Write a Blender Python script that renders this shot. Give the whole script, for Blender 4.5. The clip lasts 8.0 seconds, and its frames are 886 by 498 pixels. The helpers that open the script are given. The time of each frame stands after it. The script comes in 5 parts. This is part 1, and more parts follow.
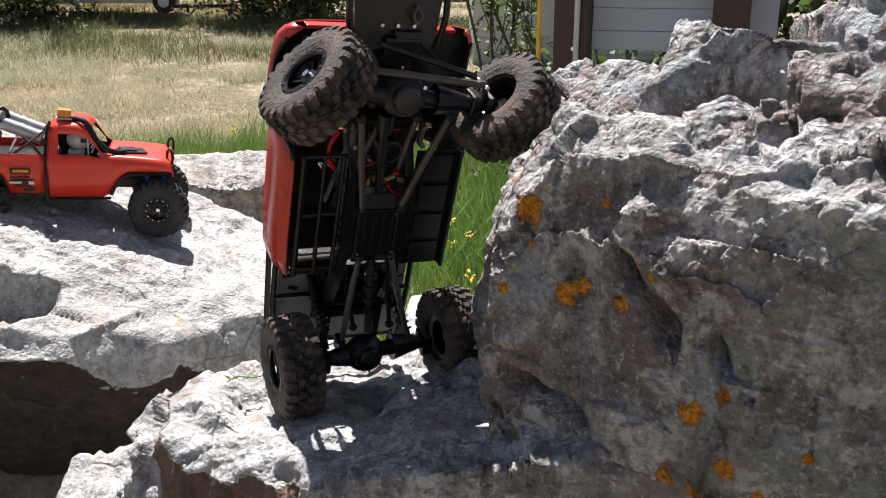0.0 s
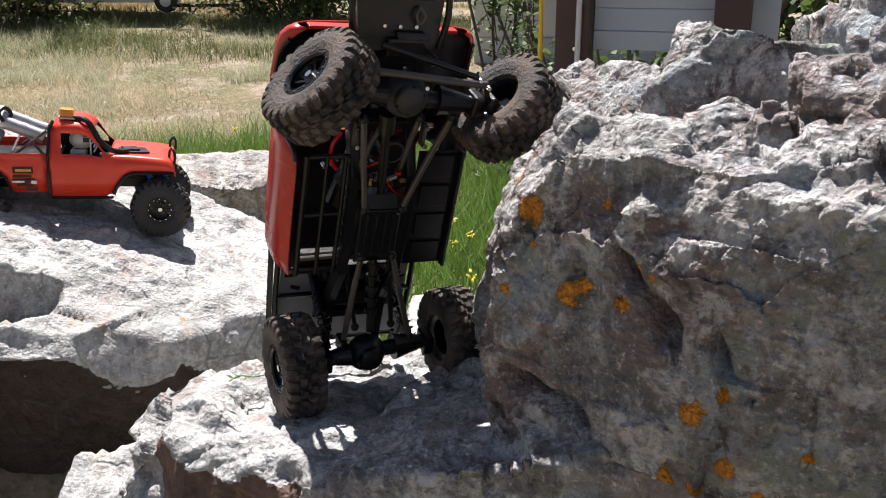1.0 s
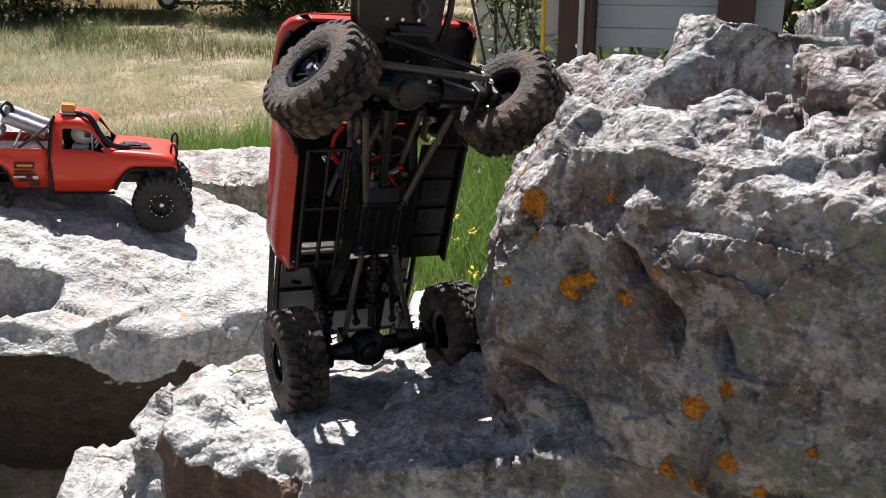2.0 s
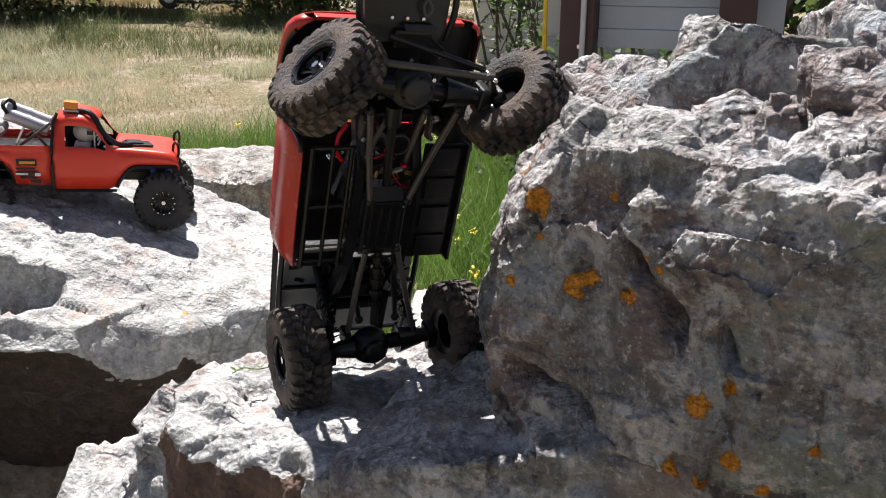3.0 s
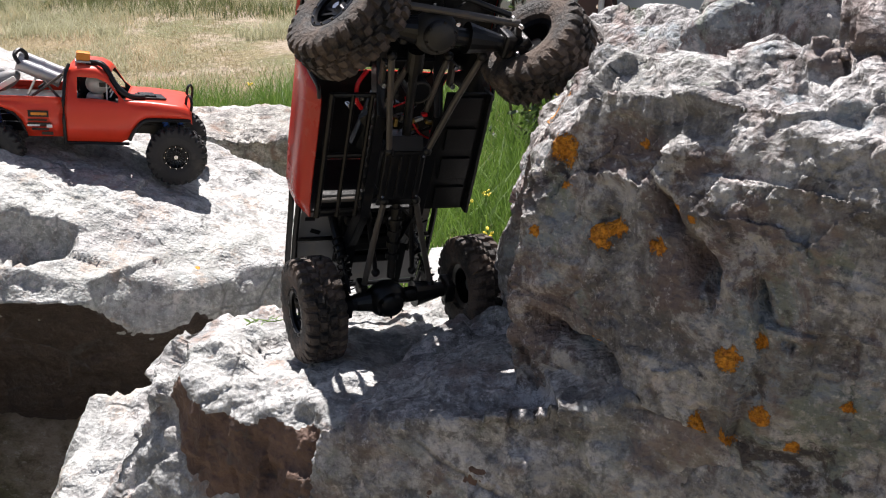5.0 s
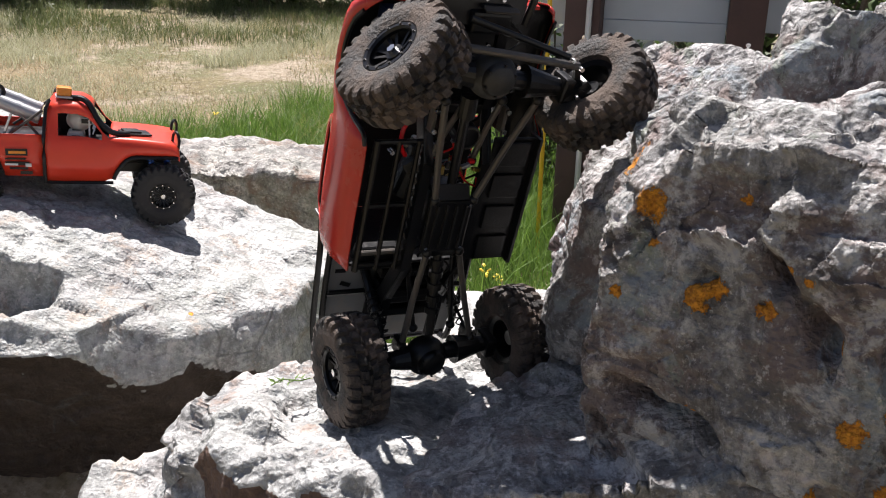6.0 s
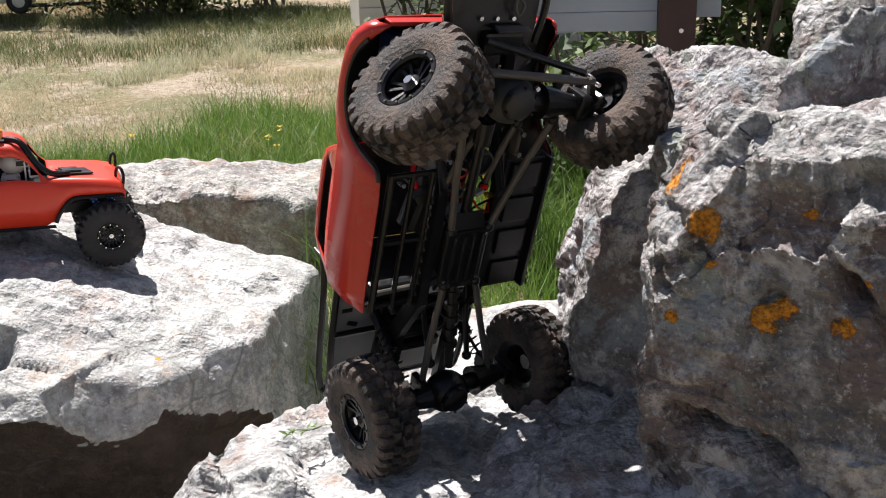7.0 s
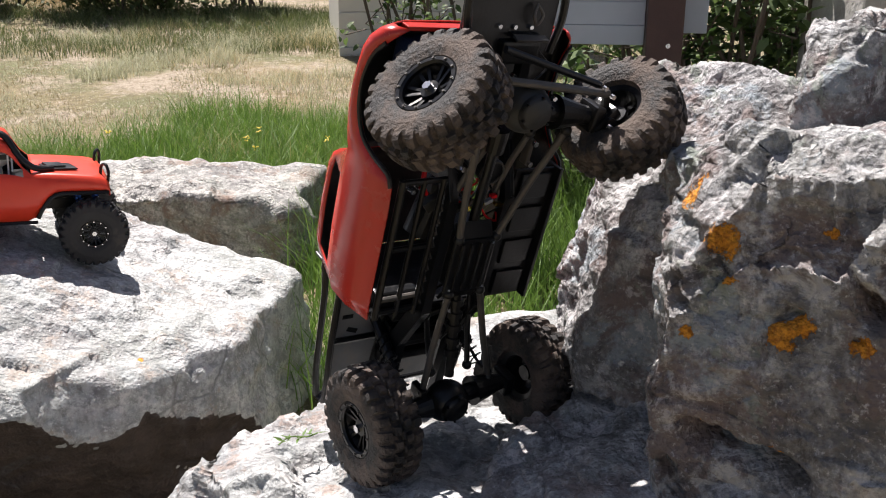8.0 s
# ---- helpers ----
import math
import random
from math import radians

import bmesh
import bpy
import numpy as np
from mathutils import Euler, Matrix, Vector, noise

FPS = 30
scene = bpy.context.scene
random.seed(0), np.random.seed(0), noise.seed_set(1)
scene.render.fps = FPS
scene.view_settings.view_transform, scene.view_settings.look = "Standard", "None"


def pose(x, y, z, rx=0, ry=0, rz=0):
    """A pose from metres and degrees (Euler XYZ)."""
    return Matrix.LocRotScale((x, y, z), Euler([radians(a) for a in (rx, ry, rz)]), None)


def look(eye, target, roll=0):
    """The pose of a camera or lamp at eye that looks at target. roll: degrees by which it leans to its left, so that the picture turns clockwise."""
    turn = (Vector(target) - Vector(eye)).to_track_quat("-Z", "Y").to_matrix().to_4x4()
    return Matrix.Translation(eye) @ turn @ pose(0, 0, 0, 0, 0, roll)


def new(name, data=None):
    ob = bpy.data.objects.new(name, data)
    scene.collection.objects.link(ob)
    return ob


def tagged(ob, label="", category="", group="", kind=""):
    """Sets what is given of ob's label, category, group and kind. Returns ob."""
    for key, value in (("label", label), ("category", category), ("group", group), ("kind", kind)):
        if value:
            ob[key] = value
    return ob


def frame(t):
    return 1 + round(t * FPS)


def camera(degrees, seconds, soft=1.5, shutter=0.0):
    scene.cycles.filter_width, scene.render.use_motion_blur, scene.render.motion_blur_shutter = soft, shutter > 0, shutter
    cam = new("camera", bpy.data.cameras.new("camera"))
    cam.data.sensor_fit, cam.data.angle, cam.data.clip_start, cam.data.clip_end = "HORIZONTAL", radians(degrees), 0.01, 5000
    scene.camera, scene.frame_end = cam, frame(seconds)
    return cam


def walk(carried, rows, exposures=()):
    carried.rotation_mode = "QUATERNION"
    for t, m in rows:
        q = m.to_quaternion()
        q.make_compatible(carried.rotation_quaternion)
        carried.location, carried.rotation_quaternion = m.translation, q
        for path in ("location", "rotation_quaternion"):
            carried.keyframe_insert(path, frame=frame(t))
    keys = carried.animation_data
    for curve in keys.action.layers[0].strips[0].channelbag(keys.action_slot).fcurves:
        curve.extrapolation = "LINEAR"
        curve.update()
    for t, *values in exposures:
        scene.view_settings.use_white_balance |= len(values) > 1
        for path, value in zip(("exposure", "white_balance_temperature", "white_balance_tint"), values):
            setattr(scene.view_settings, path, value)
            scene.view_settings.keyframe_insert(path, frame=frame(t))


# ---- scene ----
cam = camera(51.2, 8.0, soft=1.1)
METRES, EYE, TILT, LEAN, TURN = 0.33, 0.89, -17.0, 0.0, 0.0
ROWS = [
    (0.0, 0.0, 0.0, 0.0, -0.0, 0.0, -0.0),
    (0.5, -0.0032, -0.0026, -0.0012, 0.01, 0.02, -0.02),
    (1.0, -0.0014, -0.0095, 0.0018, 0.08, -0.03, -0.1),
    (1.5, 0.0033, 0.0026, -0.005, 0.19, -0.12, -0.08),
    (3.0, -0.0145, -0.0057, -0.0187, 0.14, -0.08, -0.56),
    (3.5, -0.0103, -0.0009, -0.0201, 0.21, -0.3, -0.47),
    (4.0, -0.0131, 0.0068, -0.0209, 0.29, -0.51, -0.37),
    (5.5, -0.1309, 0.1285, -0.0674, 0.38, -2.51, -2.24),
    (6.0, -0.3456, 0.2498, 0.0115, -2.42, -0.57, -0.85),
    (6.5, -0.5088, 0.3169, 0.0982, -6.62, -0.28, 2.32),
    (7.0, -0.6273, 0.4059, 0.1293, -7.79, -1.12, 4.24),
    (7.5, -0.7158, 0.4535, 0.1456, -8.92, -0.93, 4.07),
    (8.0, -0.7309, 0.4478, 0.1381, -9.74, -0.8, 2.58),
]
walk(cam, [(t, pose(0, 0, EYE, TILT, LEAN, TURN) @ pose(METRES * x, METRES * y, METRES * z, 90 + pitch, roll, yaw)) for t, x, y, z, yaw, pitch, roll in ROWS],
     exposures=[(0.0, 1.0, 6300, 15), (8.0, 1.0, 6300, 15)])

# ---- light ----
SUN_ELEV, SUN_AZ = 61.0, -17.0     # azimuth from +y towards +x: the sun stands behind the rocks
world = bpy.data.worlds.new("sky")
scene.world = world
world.use_nodes = True
wn = world.node_tree
sky = wn.nodes.new("ShaderNodeTexSky")
sky.sky_type = 'NISHITA'
sky.sun_disc = False
sky.sun_elevation = radians(SUN_ELEV)
sky.sun_rotation = radians(SUN_AZ)
sky.air_density, sky.dust_density, sky.ozone_density, sky.altitude = 1.0, 4.0, 0.4, 1500
haze = wn.nodes.new("ShaderNodeHueSaturation")     # thin bright cloud takes blue out of the sky
haze.inputs["Saturation"].default_value = 0.8
wn.links.new(sky.outputs[0], haze.inputs["Color"])
wn.links.new(haze.outputs[0], wn.nodes["Background"].inputs[0])
wn.nodes["Background"].inputs[1].default_value = 0.043
sun_data = bpy.data.lights.new("sun", 'SUN')
sun_data.energy, sun_data.angle, sun_data.color = 5.0, radians(0.53), (1.0, 0.95, 0.87)
sun = new("sun", sun_data)
sa, se = radians(SUN_AZ), radians(SUN_ELEV)
sun_dir = Vector((math.sin(sa) * math.cos(se), math.cos(sa) * math.cos(se), math.sin(se)))
sun.matrix_world = look(sun_dir * 30, (0, 0, 0))

# ---- materials ----
def mat(name):
    m = bpy.data.materials.new(name)
    m.use_nodes = True
    return m, m.node_tree, m.node_tree.nodes["Principled BSDF"]


def node(nt, kind, **vals):
    n = nt.nodes.new("ShaderNode" + kind)
    for k, v in vals.items():
        n.inputs[k].default_value = v
    return n


def texco(nt, scale=(1, 1, 1), space="Object", turn=(0, 0, 0)):
    c = nt.nodes.new("ShaderNodeTexCoord")
    mp = nt.nodes.new("ShaderNodeMapping")
    mp.inputs["Scale"].default_value = scale
    mp.inputs["Rotation"].default_value = [radians(a) for a in turn]
    nt.links.new(c.outputs[space], mp.inputs[0])
    return mp.outputs[0]


def noise_tex(nt, co, scale, detail=6.0, rough=0.6, distort=0.0):
    n = node(nt, "TexNoise", Scale=scale, Detail=detail, Roughness=rough, Distortion=distort)
    nt.links.new(co, n.inputs["Vector"])
    return n.outputs[0]


def node_noise(nt, co, scale):
    n = node(nt, "TexNoise", Scale=scale, Detail=4.0)
    nt.links.new(co, n.inputs["Vector"])
    return n.outputs["Color"]


def voronoi(nt, co, scale, feature='F1', rand=1.0, metric='EUCLIDEAN'):
    n = node(nt, "TexVoronoi", Scale=scale)
    n.feature = feature
    if feature == 'F1':
        n.distance = metric
    n.inputs["Randomness"].default_value = rand
    nt.links.new(co, n.inputs["Vector"])
    return n.outputs[0]


def ramp(nt, fac, *stops):
    n = nt.nodes.new("ShaderNodeValToRGB")
    els = n.color_ramp.elements
    while len(els) < len(stops):
        els.new(0.5)
    for e, (p, c) in zip(els, stops):
        e.position = p
        e.color = (*c, 1) if hasattr(c, "__len__") else (c, c, c, 1)
    nt.links.new(fac, n.inputs[0])
    return n.outputs[0]


def mix(nt, fac, a, b, kind='MIX'):
    n = nt.nodes.new("ShaderNodeMix")
    n.data_type, n.blend_type = 'RGBA', kind
    for at, v in ((0, fac), (6, a), (7, b)):
        sock = n.inputs[at]
        if isinstance(v, bpy.types.NodeSocket):
            nt.links.new(v, sock)
        elif hasattr(v, "__len__"):
            sock.default_value = (*v, 1)
        else:
            sock.default_value = v if at == 0 else (v, v, v, 1)
    return n.outputs[2]


def maths(nt, op, a, b=0.0, clamp=False):
    n = nt.nodes.new("ShaderNodeMath")
    n.operation, n.use_clamp = op, clamp
    for sock, v in zip(n.inputs, (a, b)):
        if isinstance(v, bpy.types.NodeSocket):
            nt.links.new(v, sock)
        else:
            sock.default_value = v
    return n.outputs[0]


def bump(nt, bsdf, height, dist, strength=1.0):
    n = node(nt, "Bump", Strength=strength, Distance=dist)
    nt.links.new(height, n.inputs["Height"])
    nt.links.new(n.outputs[0], bsdf.inputs["Normal"])


def plain(name, col, rough=0.5, metal=0.0, vary=0.25, scale=60.0, bumpy=0.0004, dirt=None, dirt_at=0.55, gloss=0.5):
    """A surface with slight grain; dirt: colour of dust lying in patches."""
    m, nt, b = mat(name)
    co = texco(nt)
    n1 = noise_tex(nt, co, scale)
    c = mix(nt, n1, tuple(x * (1 - vary) for x in col), tuple(min(1, x * (1 + vary)) for x in col))
    if dirt:
        d = ramp(nt, noise_tex(nt, co, scale * 0.45, 8, 0.65), (dirt_at - 0.07, 0.0), (dirt_at + 0.1, 1.0))
        c = mix(nt, d, c, dirt)
        r = mix(nt, d, rough, 0.9)
        nt.links.new(r, b.inputs["Roughness"])
    else:
        b.inputs["Roughness"].default_value = rough
    nt.links.new(c, b.inputs["Base Color"])
    b.inputs["Metallic"].default_value = metal
    b.inputs["Specular IOR Level"].default_value = gloss
    if bumpy:
        bump(nt, b, noise_tex(nt, co, scale * 4), bumpy)
    return m


def rock_material(name, pale, mid, dark, stain, stain_at=0.58, lichen=False, rusty=(0.115, 0.075, 0.058), relief=0.022, patchy=0.0):
    """Broken metamorphic rock: pale crust, grey body, brown stains, crumbs; the attribute rust marks brown breaks, lichen the orange patches."""
    m, nt, b = mat(name)
    co = texco(nt)
    big = noise_tex(nt, co, 4.5, 6, 0.6)
    medium = noise_tex(nt, co, 26.0, 10, 0.72)
    fine = noise_tex(nt, co, 150.0, 6, 0.7)
    cells = voronoi(nt, mix(nt, 0.015, co, node_noise(nt, co, 30.0)), 60.0, metric='CHEBYCHEV')
    chips = voronoi(nt, mix(nt, 0.006, co, node_noise(nt, co, 60.0)), 165.0, metric='MANHATTAN')
    c = mix(nt, ramp(nt, medium, (0.42, 0.0), (0.57, 1.0)), dark, mid)
    c = mix(nt, ramp(nt, noise_tex(nt, co, 11.0, 10, 0.72), (0.46, 0.0), (0.60, 1.0)), c, pale)
    c = mix(nt, ramp(nt, noise_tex(nt, co, 75.0, 7, 0.75), (0.40, 0.8), (0.51, 0.0)), c, dark)
    s = ramp(nt, noise_tex(nt, co, 7.5, 9, 0.7), (stain_at - 0.03, 0.0), (stain_at + 0.07, 1.0))
    c = mix(nt, maths(nt, 'MULTIPLY', s, 0.85), c, stain)
    c = mix(nt, maths(nt, 'MULTIPLY', ramp(nt, big, (0.45, 0.0), (0.62, 1.0)), 0.25), c, (0.33, 0.36, 0.30))
    if patchy:       # blue-grey, purple-brown and greenish beds
        for sc, lo, col in ((8.0, 0.53, (0.195, 0.152, 0.143)), (9.5, 0.55, (0.31, 0.345, 0.37)), (11.0, 0.57, (0.25, 0.275, 0.235)), (14.0, 0.56, (0.50, 0.485, 0.47)), (12.5, 0.57, (0.085, 0.072, 0.070))):
            bed = noise_tex(nt, texco(nt, (1.0 + sc * 0.013, 1.0, 1.0), turn=(0, 35, 40)), sc, 9, 0.7, 0.4)
            c = mix(nt, maths(nt, 'MULTIPLY', ramp(nt, bed, (lo, 0.0), (lo + 0.05, 1.0)), patchy), c, col)
    # pale mineral flecks, pink-brown and green-grey patches
    c = mix(nt, ramp(nt, fine, (0.57, 0.0), (0.68, 0.6)), c, tuple(min(0.85, x * 1.3) for x in pale))
    c = mix(nt, maths(nt, 'MULTIPLY', ramp(nt, noise_tex(nt, co, 16.0, 9, 0.74), (0.55, 0.0), (0.62, 1.0)), 0.6), c, stain)
    c = mix(nt, maths(nt, 'MULTIPLY', ramp(nt, noise_tex(nt, texco(nt, (1.3, 1.3, 1.3)), 21.0, 9, 0.74), (0.57, 0.0), (0.63, 1.0)), 0.65), c, tuple(min(0.85, x * f) for x, f in zip(pale, (1.12, 1.06, 1.04))))
    # brown broken faces; on the pale slab this tint also carries underside shade
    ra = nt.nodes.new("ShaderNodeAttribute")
    ra.attribute_name = "rust_and_shade"
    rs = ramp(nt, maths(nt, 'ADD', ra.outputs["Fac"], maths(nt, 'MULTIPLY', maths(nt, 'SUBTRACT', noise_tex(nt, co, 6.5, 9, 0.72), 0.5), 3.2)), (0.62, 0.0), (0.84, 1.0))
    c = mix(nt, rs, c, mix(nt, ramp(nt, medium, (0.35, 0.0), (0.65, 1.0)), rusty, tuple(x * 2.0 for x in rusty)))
    # black crumbs
    crumbs = ramp(nt, noise_tex(nt, co, 42.0, 7, 0.78), (0.37, 1.0), (0.41, 0.0))
    c = mix(nt, maths(nt, 'MULTIPLY', crumbs, 0.45), c, tuple(x * 0.35 for x in dark))
    # dark cracks that come and go
    warp = mix(nt, 0.05, co, node_noise(nt, co, 7.0))
    seams = ramp(nt, voronoi(nt, warp, 8.0, 'DISTANCE_TO_EDGE'), (0.0, 1.0), (0.028, 0.0))
    worn = ramp(nt, noise_tex(nt, co, 13.0, 5, 0.6), (0.48, 0.0), (0.60, 1.0))
    crack = maths(nt, 'MULTIPLY', seams, worn)
    c = mix(nt, maths(nt, 'MULTIPLY', crack, 0.6), c, tuple(x * 0.4 for x in dark))
    b.inputs["Roughness"].default_value = 0.7
    b.inputs["Specular IOR Level"].default_value = 0.4
    h = maths(nt, 'ADD', maths(nt, 'MULTIPLY', medium, 0.55), maths(nt, 'ADD', maths(nt, 'MULTIPLY', fine, 0.22), maths(nt, 'ADD', maths(nt, 'MULTIPLY', cells, 0.40), maths(nt, 'MULTIPLY', chips, 0.18))))
    h = maths(nt, 'SUBTRACT', h, maths(nt, 'MULTIPLY', crack, 0.28))
    if lichen:
        a = nt.nodes.new("ShaderNodeAttribute")
        a.attribute_name = "lichen"
        edge = maths(nt, 'ADD', a.outputs["Fac"], maths(nt, 'MULTIPLY', maths(nt, 'SUBTRACT', noise_tex(nt, co, 120.0, 6, 0.72), 0.5), 2.6))
        on = ramp(nt, edge, (0.78, 1.0), (0.92, 0.0))
        crust = mix(nt, ramp(nt, noise_tex(nt, co, 300.0, 3), (0.35, 0.0), (0.65, 1.0)), (0.46, 0.15, 0.012), (0.85, 0.36, 0.025))
        c = mix(nt, on, c, crust)
        h = maths(nt, 'ADD', h, maths(nt, 'MULTIPLY', maths(nt, 'MULTIPLY', on, noise_tex(nt, co, 260.0, 2)), 0.5))
    nt.links.new(c, b.inputs["Base Color"])
    bump(nt, b, h, relief, 1.0)
    return m


GREY_ROCK = rock_material("grey_lichened_rock", (0.62, 0.61, 0.61), (0.34, 0.335, 0.33), (0.14, 0.130, 0.128), (0.245, 0.185, 0.165), 0.58, True, relief=0.014, patchy=0.95)
# last colour: the underside's brown, darkened to hold the overhang's shade
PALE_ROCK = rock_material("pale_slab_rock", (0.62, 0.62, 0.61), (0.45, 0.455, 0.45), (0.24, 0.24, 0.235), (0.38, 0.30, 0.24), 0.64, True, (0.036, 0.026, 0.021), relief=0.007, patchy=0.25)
RUSTY_ROCK = rock_material("pale_rock_with_rusty_breaks", (0.62, 0.62, 0.61), (0.45, 0.455, 0.45), (0.22, 0.22, 0.215), (0.32, 0.22, 0.17), 0.62, True, (0.105, 0.066, 0.050), relief=0.008, patchy=0.25)
RUSTY_GREY = rock_material("grey_rock_with_rusty_breaks", (0.62, 0.61, 0.61), (0.36, 0.355, 0.35), (0.14, 0.132, 0.13), (0.245, 0.185, 0.165), 0.58, relief=0.010, patchy=0.5)
BROWN_ROCK = rock_material("brown_grey_rock", (0.54, 0.52, 0.48), (0.34, 0.33, 0.31), (0.14, 0.13, 0.125), (0.22, 0.14, 0.10), 0.56, relief=0.010)

RUBBER = plain("muddy_rubber", (0.020, 0.018, 0.017), 0.7, 0, 0.3, 70, 0.003, (0.115, 0.086, 0.069), 0.483)
RUBBER_CLEAN = plain("dusty_black_rubber", (0.022, 0.021, 0.021), 0.65, 0, 0.3, 70, 0.0006, (0.075, 0.066, 0.058), 0.60)
BLACK = plain("black_plastic", (0.0055, 0.0055, 0.006), 0.32, 0, 0.3, 90, 0.0003, (0.022, 0.018, 0.015), 0.62, 0.4)
BLACK_METAL = plain("black_anodised_metal", (0.008, 0.008, 0.009), 0.28, 0.2, 0.3, 90, 0.0002, (0.03, 0.025, 0.021), 0.66, 0.4)
DULL_METAL = plain("dusty_grey_metal", (0.085, 0.078, 0.071), 0.42, 0.4, 0.3, 80, 0.0002, (0.13, 0.105, 0.09), 0.58)
STEEL = plain("bright_steel", (0.75, 0.75, 0.76), 0.22, 1.0, 0.15, 90, 0.0001)
GREY_PANEL = plain("grey_painted_panel", (0.20, 0.20, 0.205), 0.5, 0, 0.2, 40, 0.0002, (0.28, 0.25, 0.22), 0.60)
RED = plain("red_polycarbonate", (0.48, 0.032, 0.020), 0.25, 0, 0.12, 30, 0.0, (0.42, 0.10, 0.06), 0.66)
RED_LIGHT = plain("orange_red_paint", (0.72, 0.052, 0.022), 0.33, 0, 0.08, 30, 0.0, (0.60, 0.13, 0.07), 0.68)
RED_WIRE = plain("red_wire_insulation", (0.65, 0.01, 0.015), 0.35, 0, 0.1, 80, 0.0)
BLUE = plain("blue_anodised", (0.03, 0.09, 0.35), 0.3, 0.6, 0.2, 90, 0.0)
WHITE = plain("white_plastic", (0.74, 0.74, 0.72), 0.4, 0, 0.08, 60, 0.0)
SILVER = plain("silver_wrap", (0.42, 0.42, 0.44), 0.4, 0.5, 0.2, 60, 0.0003)
AMBER = plain("amber_lens", (0.75, 0.26, 0.03), 0.25, 0, 0.1, 60, 0.0)
GOLD = plain("gold_connector", (0.62, 0.43, 0.14), 0.3, 1.0, 0.2, 90, 0.0)

# ---- building helpers ----
def thing(name, m=None, label="", category="", group="", kind=""):
    ob = new(name)
    ob.empty_display_size = 0.05
    if m is not None:
        ob.matrix_world = m
    return tagged(ob, label, category, group, kind)


def smooth(me, on=True):
    me.polygons.foreach_set("use_smooth", [on] * len(me.polygons))


def part(name, bm, material, parent=None, label="", flat=True):
    """Links a bmesh as one mesh object under a thing or a part."""
    me = bpy.data.meshes.new(name)
    bmesh.ops.recalc_face_normals(bm, faces=bm.faces)
    bm.to_mesh(me)
    bm.free()
    for mt in (material if isinstance(material, (list, tuple)) else [material]):
        me.materials.append(mt)
    if not flat:
        smooth(me)
    ob = new(name, me)
    if parent is not None:
        ob.parent = parent
    if label:
        ob["label"] = label
    return ob


def box(bm, size, at=(0, 0, 0), turn=(0, 0, 0), bevel=0.0, idx=0):
    m = pose(*at, *turn) @ Matrix.Diagonal((*size, 1))
    r = bmesh.ops.create_cube(bm, size=1.0, matrix=m)
    vs = r["verts"]
    fs = list({f for v in vs for f in v.link_faces})
    for f in fs:
        f.material_index = idx
    if bevel:
        es = list({e for v in vs for e in v.link_edges})
        bmesh.ops.bevel(bm, geom=es, offset=bevel, segments=2, affect='EDGES', profile=0.6)
    return bm


def rod(bm, a, b, r, n=10, r2=None, idx=0):
    a, b = Vector(a), Vector(b)
    d = b - a
    m = Matrix.Translation((a + b) / 2) @ d.to_track_quat('Z', 'Y').to_matrix().to_4x4()
    res = bmesh.ops.create_cone(bm, cap_ends=True, segments=n, radius1=r, radius2=r if r2 is None else r2, depth=d.length, matrix=m)
    for f in {f for v in res["verts"] for f in v.link_faces}:
        f.material_index = idx
    return bm


def tube(bm, pts, r, n=8):
    """A bent tube along points."""
    pts = [Vector(p) for p in pts]
    rings = []
    for i, p in enumerate(pts):
        d = (pts[min(i + 1, len(pts) - 1)] - pts[max(i - 1, 0)]).normalized()
        q = d.to_track_quat('Z', 'Y').to_matrix()
        rings.append([bm.verts.new(p + q @ Vector((r * math.cos(6.2832 * k / n), r * math.sin(6.2832 * k / n), 0))) for k in range(n)])
    for a, b in zip(rings, rings[1:]):
        for k in range(n):
            bm.faces.new((a[k], a[(k + 1) % n], b[(k + 1) % n], b[k]))
    bm.faces.new(rings[0][::-1])
    bm.faces.new(rings[-1])
    return bm


def lathe(bm, prof, n=48, axis='Y', closed=True, idx=0):
    """Turns a profile of (along the axis, radius) round the axis."""
    rings = []
    for k in range(n):
        a = 2 * math.pi * k / n
        rings.append([bm.verts.new((r * math.cos(a), s, r * math.sin(a)) if axis == 'Y' else (r * math.cos(a), r * math.sin(a), s)) for s, r in prof])
    cnt = len(prof)
    for k in range(n):
        a, b = rings[k], rings[(k + 1) % n]
        for i in range(cnt if closed else cnt - 1):
            f = bm.faces.new((a[i], a[(i + 1) % cnt], b[(i + 1) % cnt], b[i]))
            f.material_index = idx
    return bm


def soft_curve(pts, n=6):
    """Catmull-Rom through points."""
    P = [Vector(p) for p in pts]
    P = [P[0] * 2 - P[1]] + P + [P[-1] * 2 - P[-2]]
    out = []
    for i in range(1, len(P) - 2):
        for k in range(n):
            t = k / n
            a, b, c, d = P[i - 1], P[i], P[i + 1], P[i + 2]
            out.append(0.5 * ((2 * b) + (c - a) * t + (2 * a - 5 * b + 4 * c - d) * t * t + (3 * b - a - 3 * c + d) * t ** 3))
    out.append(P[-2])
    return out


# ---- rocks ----
def hash3(i, j, k, seed):
    h = (i.astype(np.int64) * 374761393 + j.astype(np.int64) * 668265263 + k.astype(np.int64) * 2147483647 + seed * 1274126177) & 0xFFFFFFFF
    h = ((h ^ (h >> 13)) * 1274126177) & 0xFFFFFFFF
    h = ((h ^ (h >> 16)) * 2246822519) & 0xFFFFFFFF
    return ((h ^ (h >> 15)) & 0xFFFFFF) / float(0xFFFFFF)


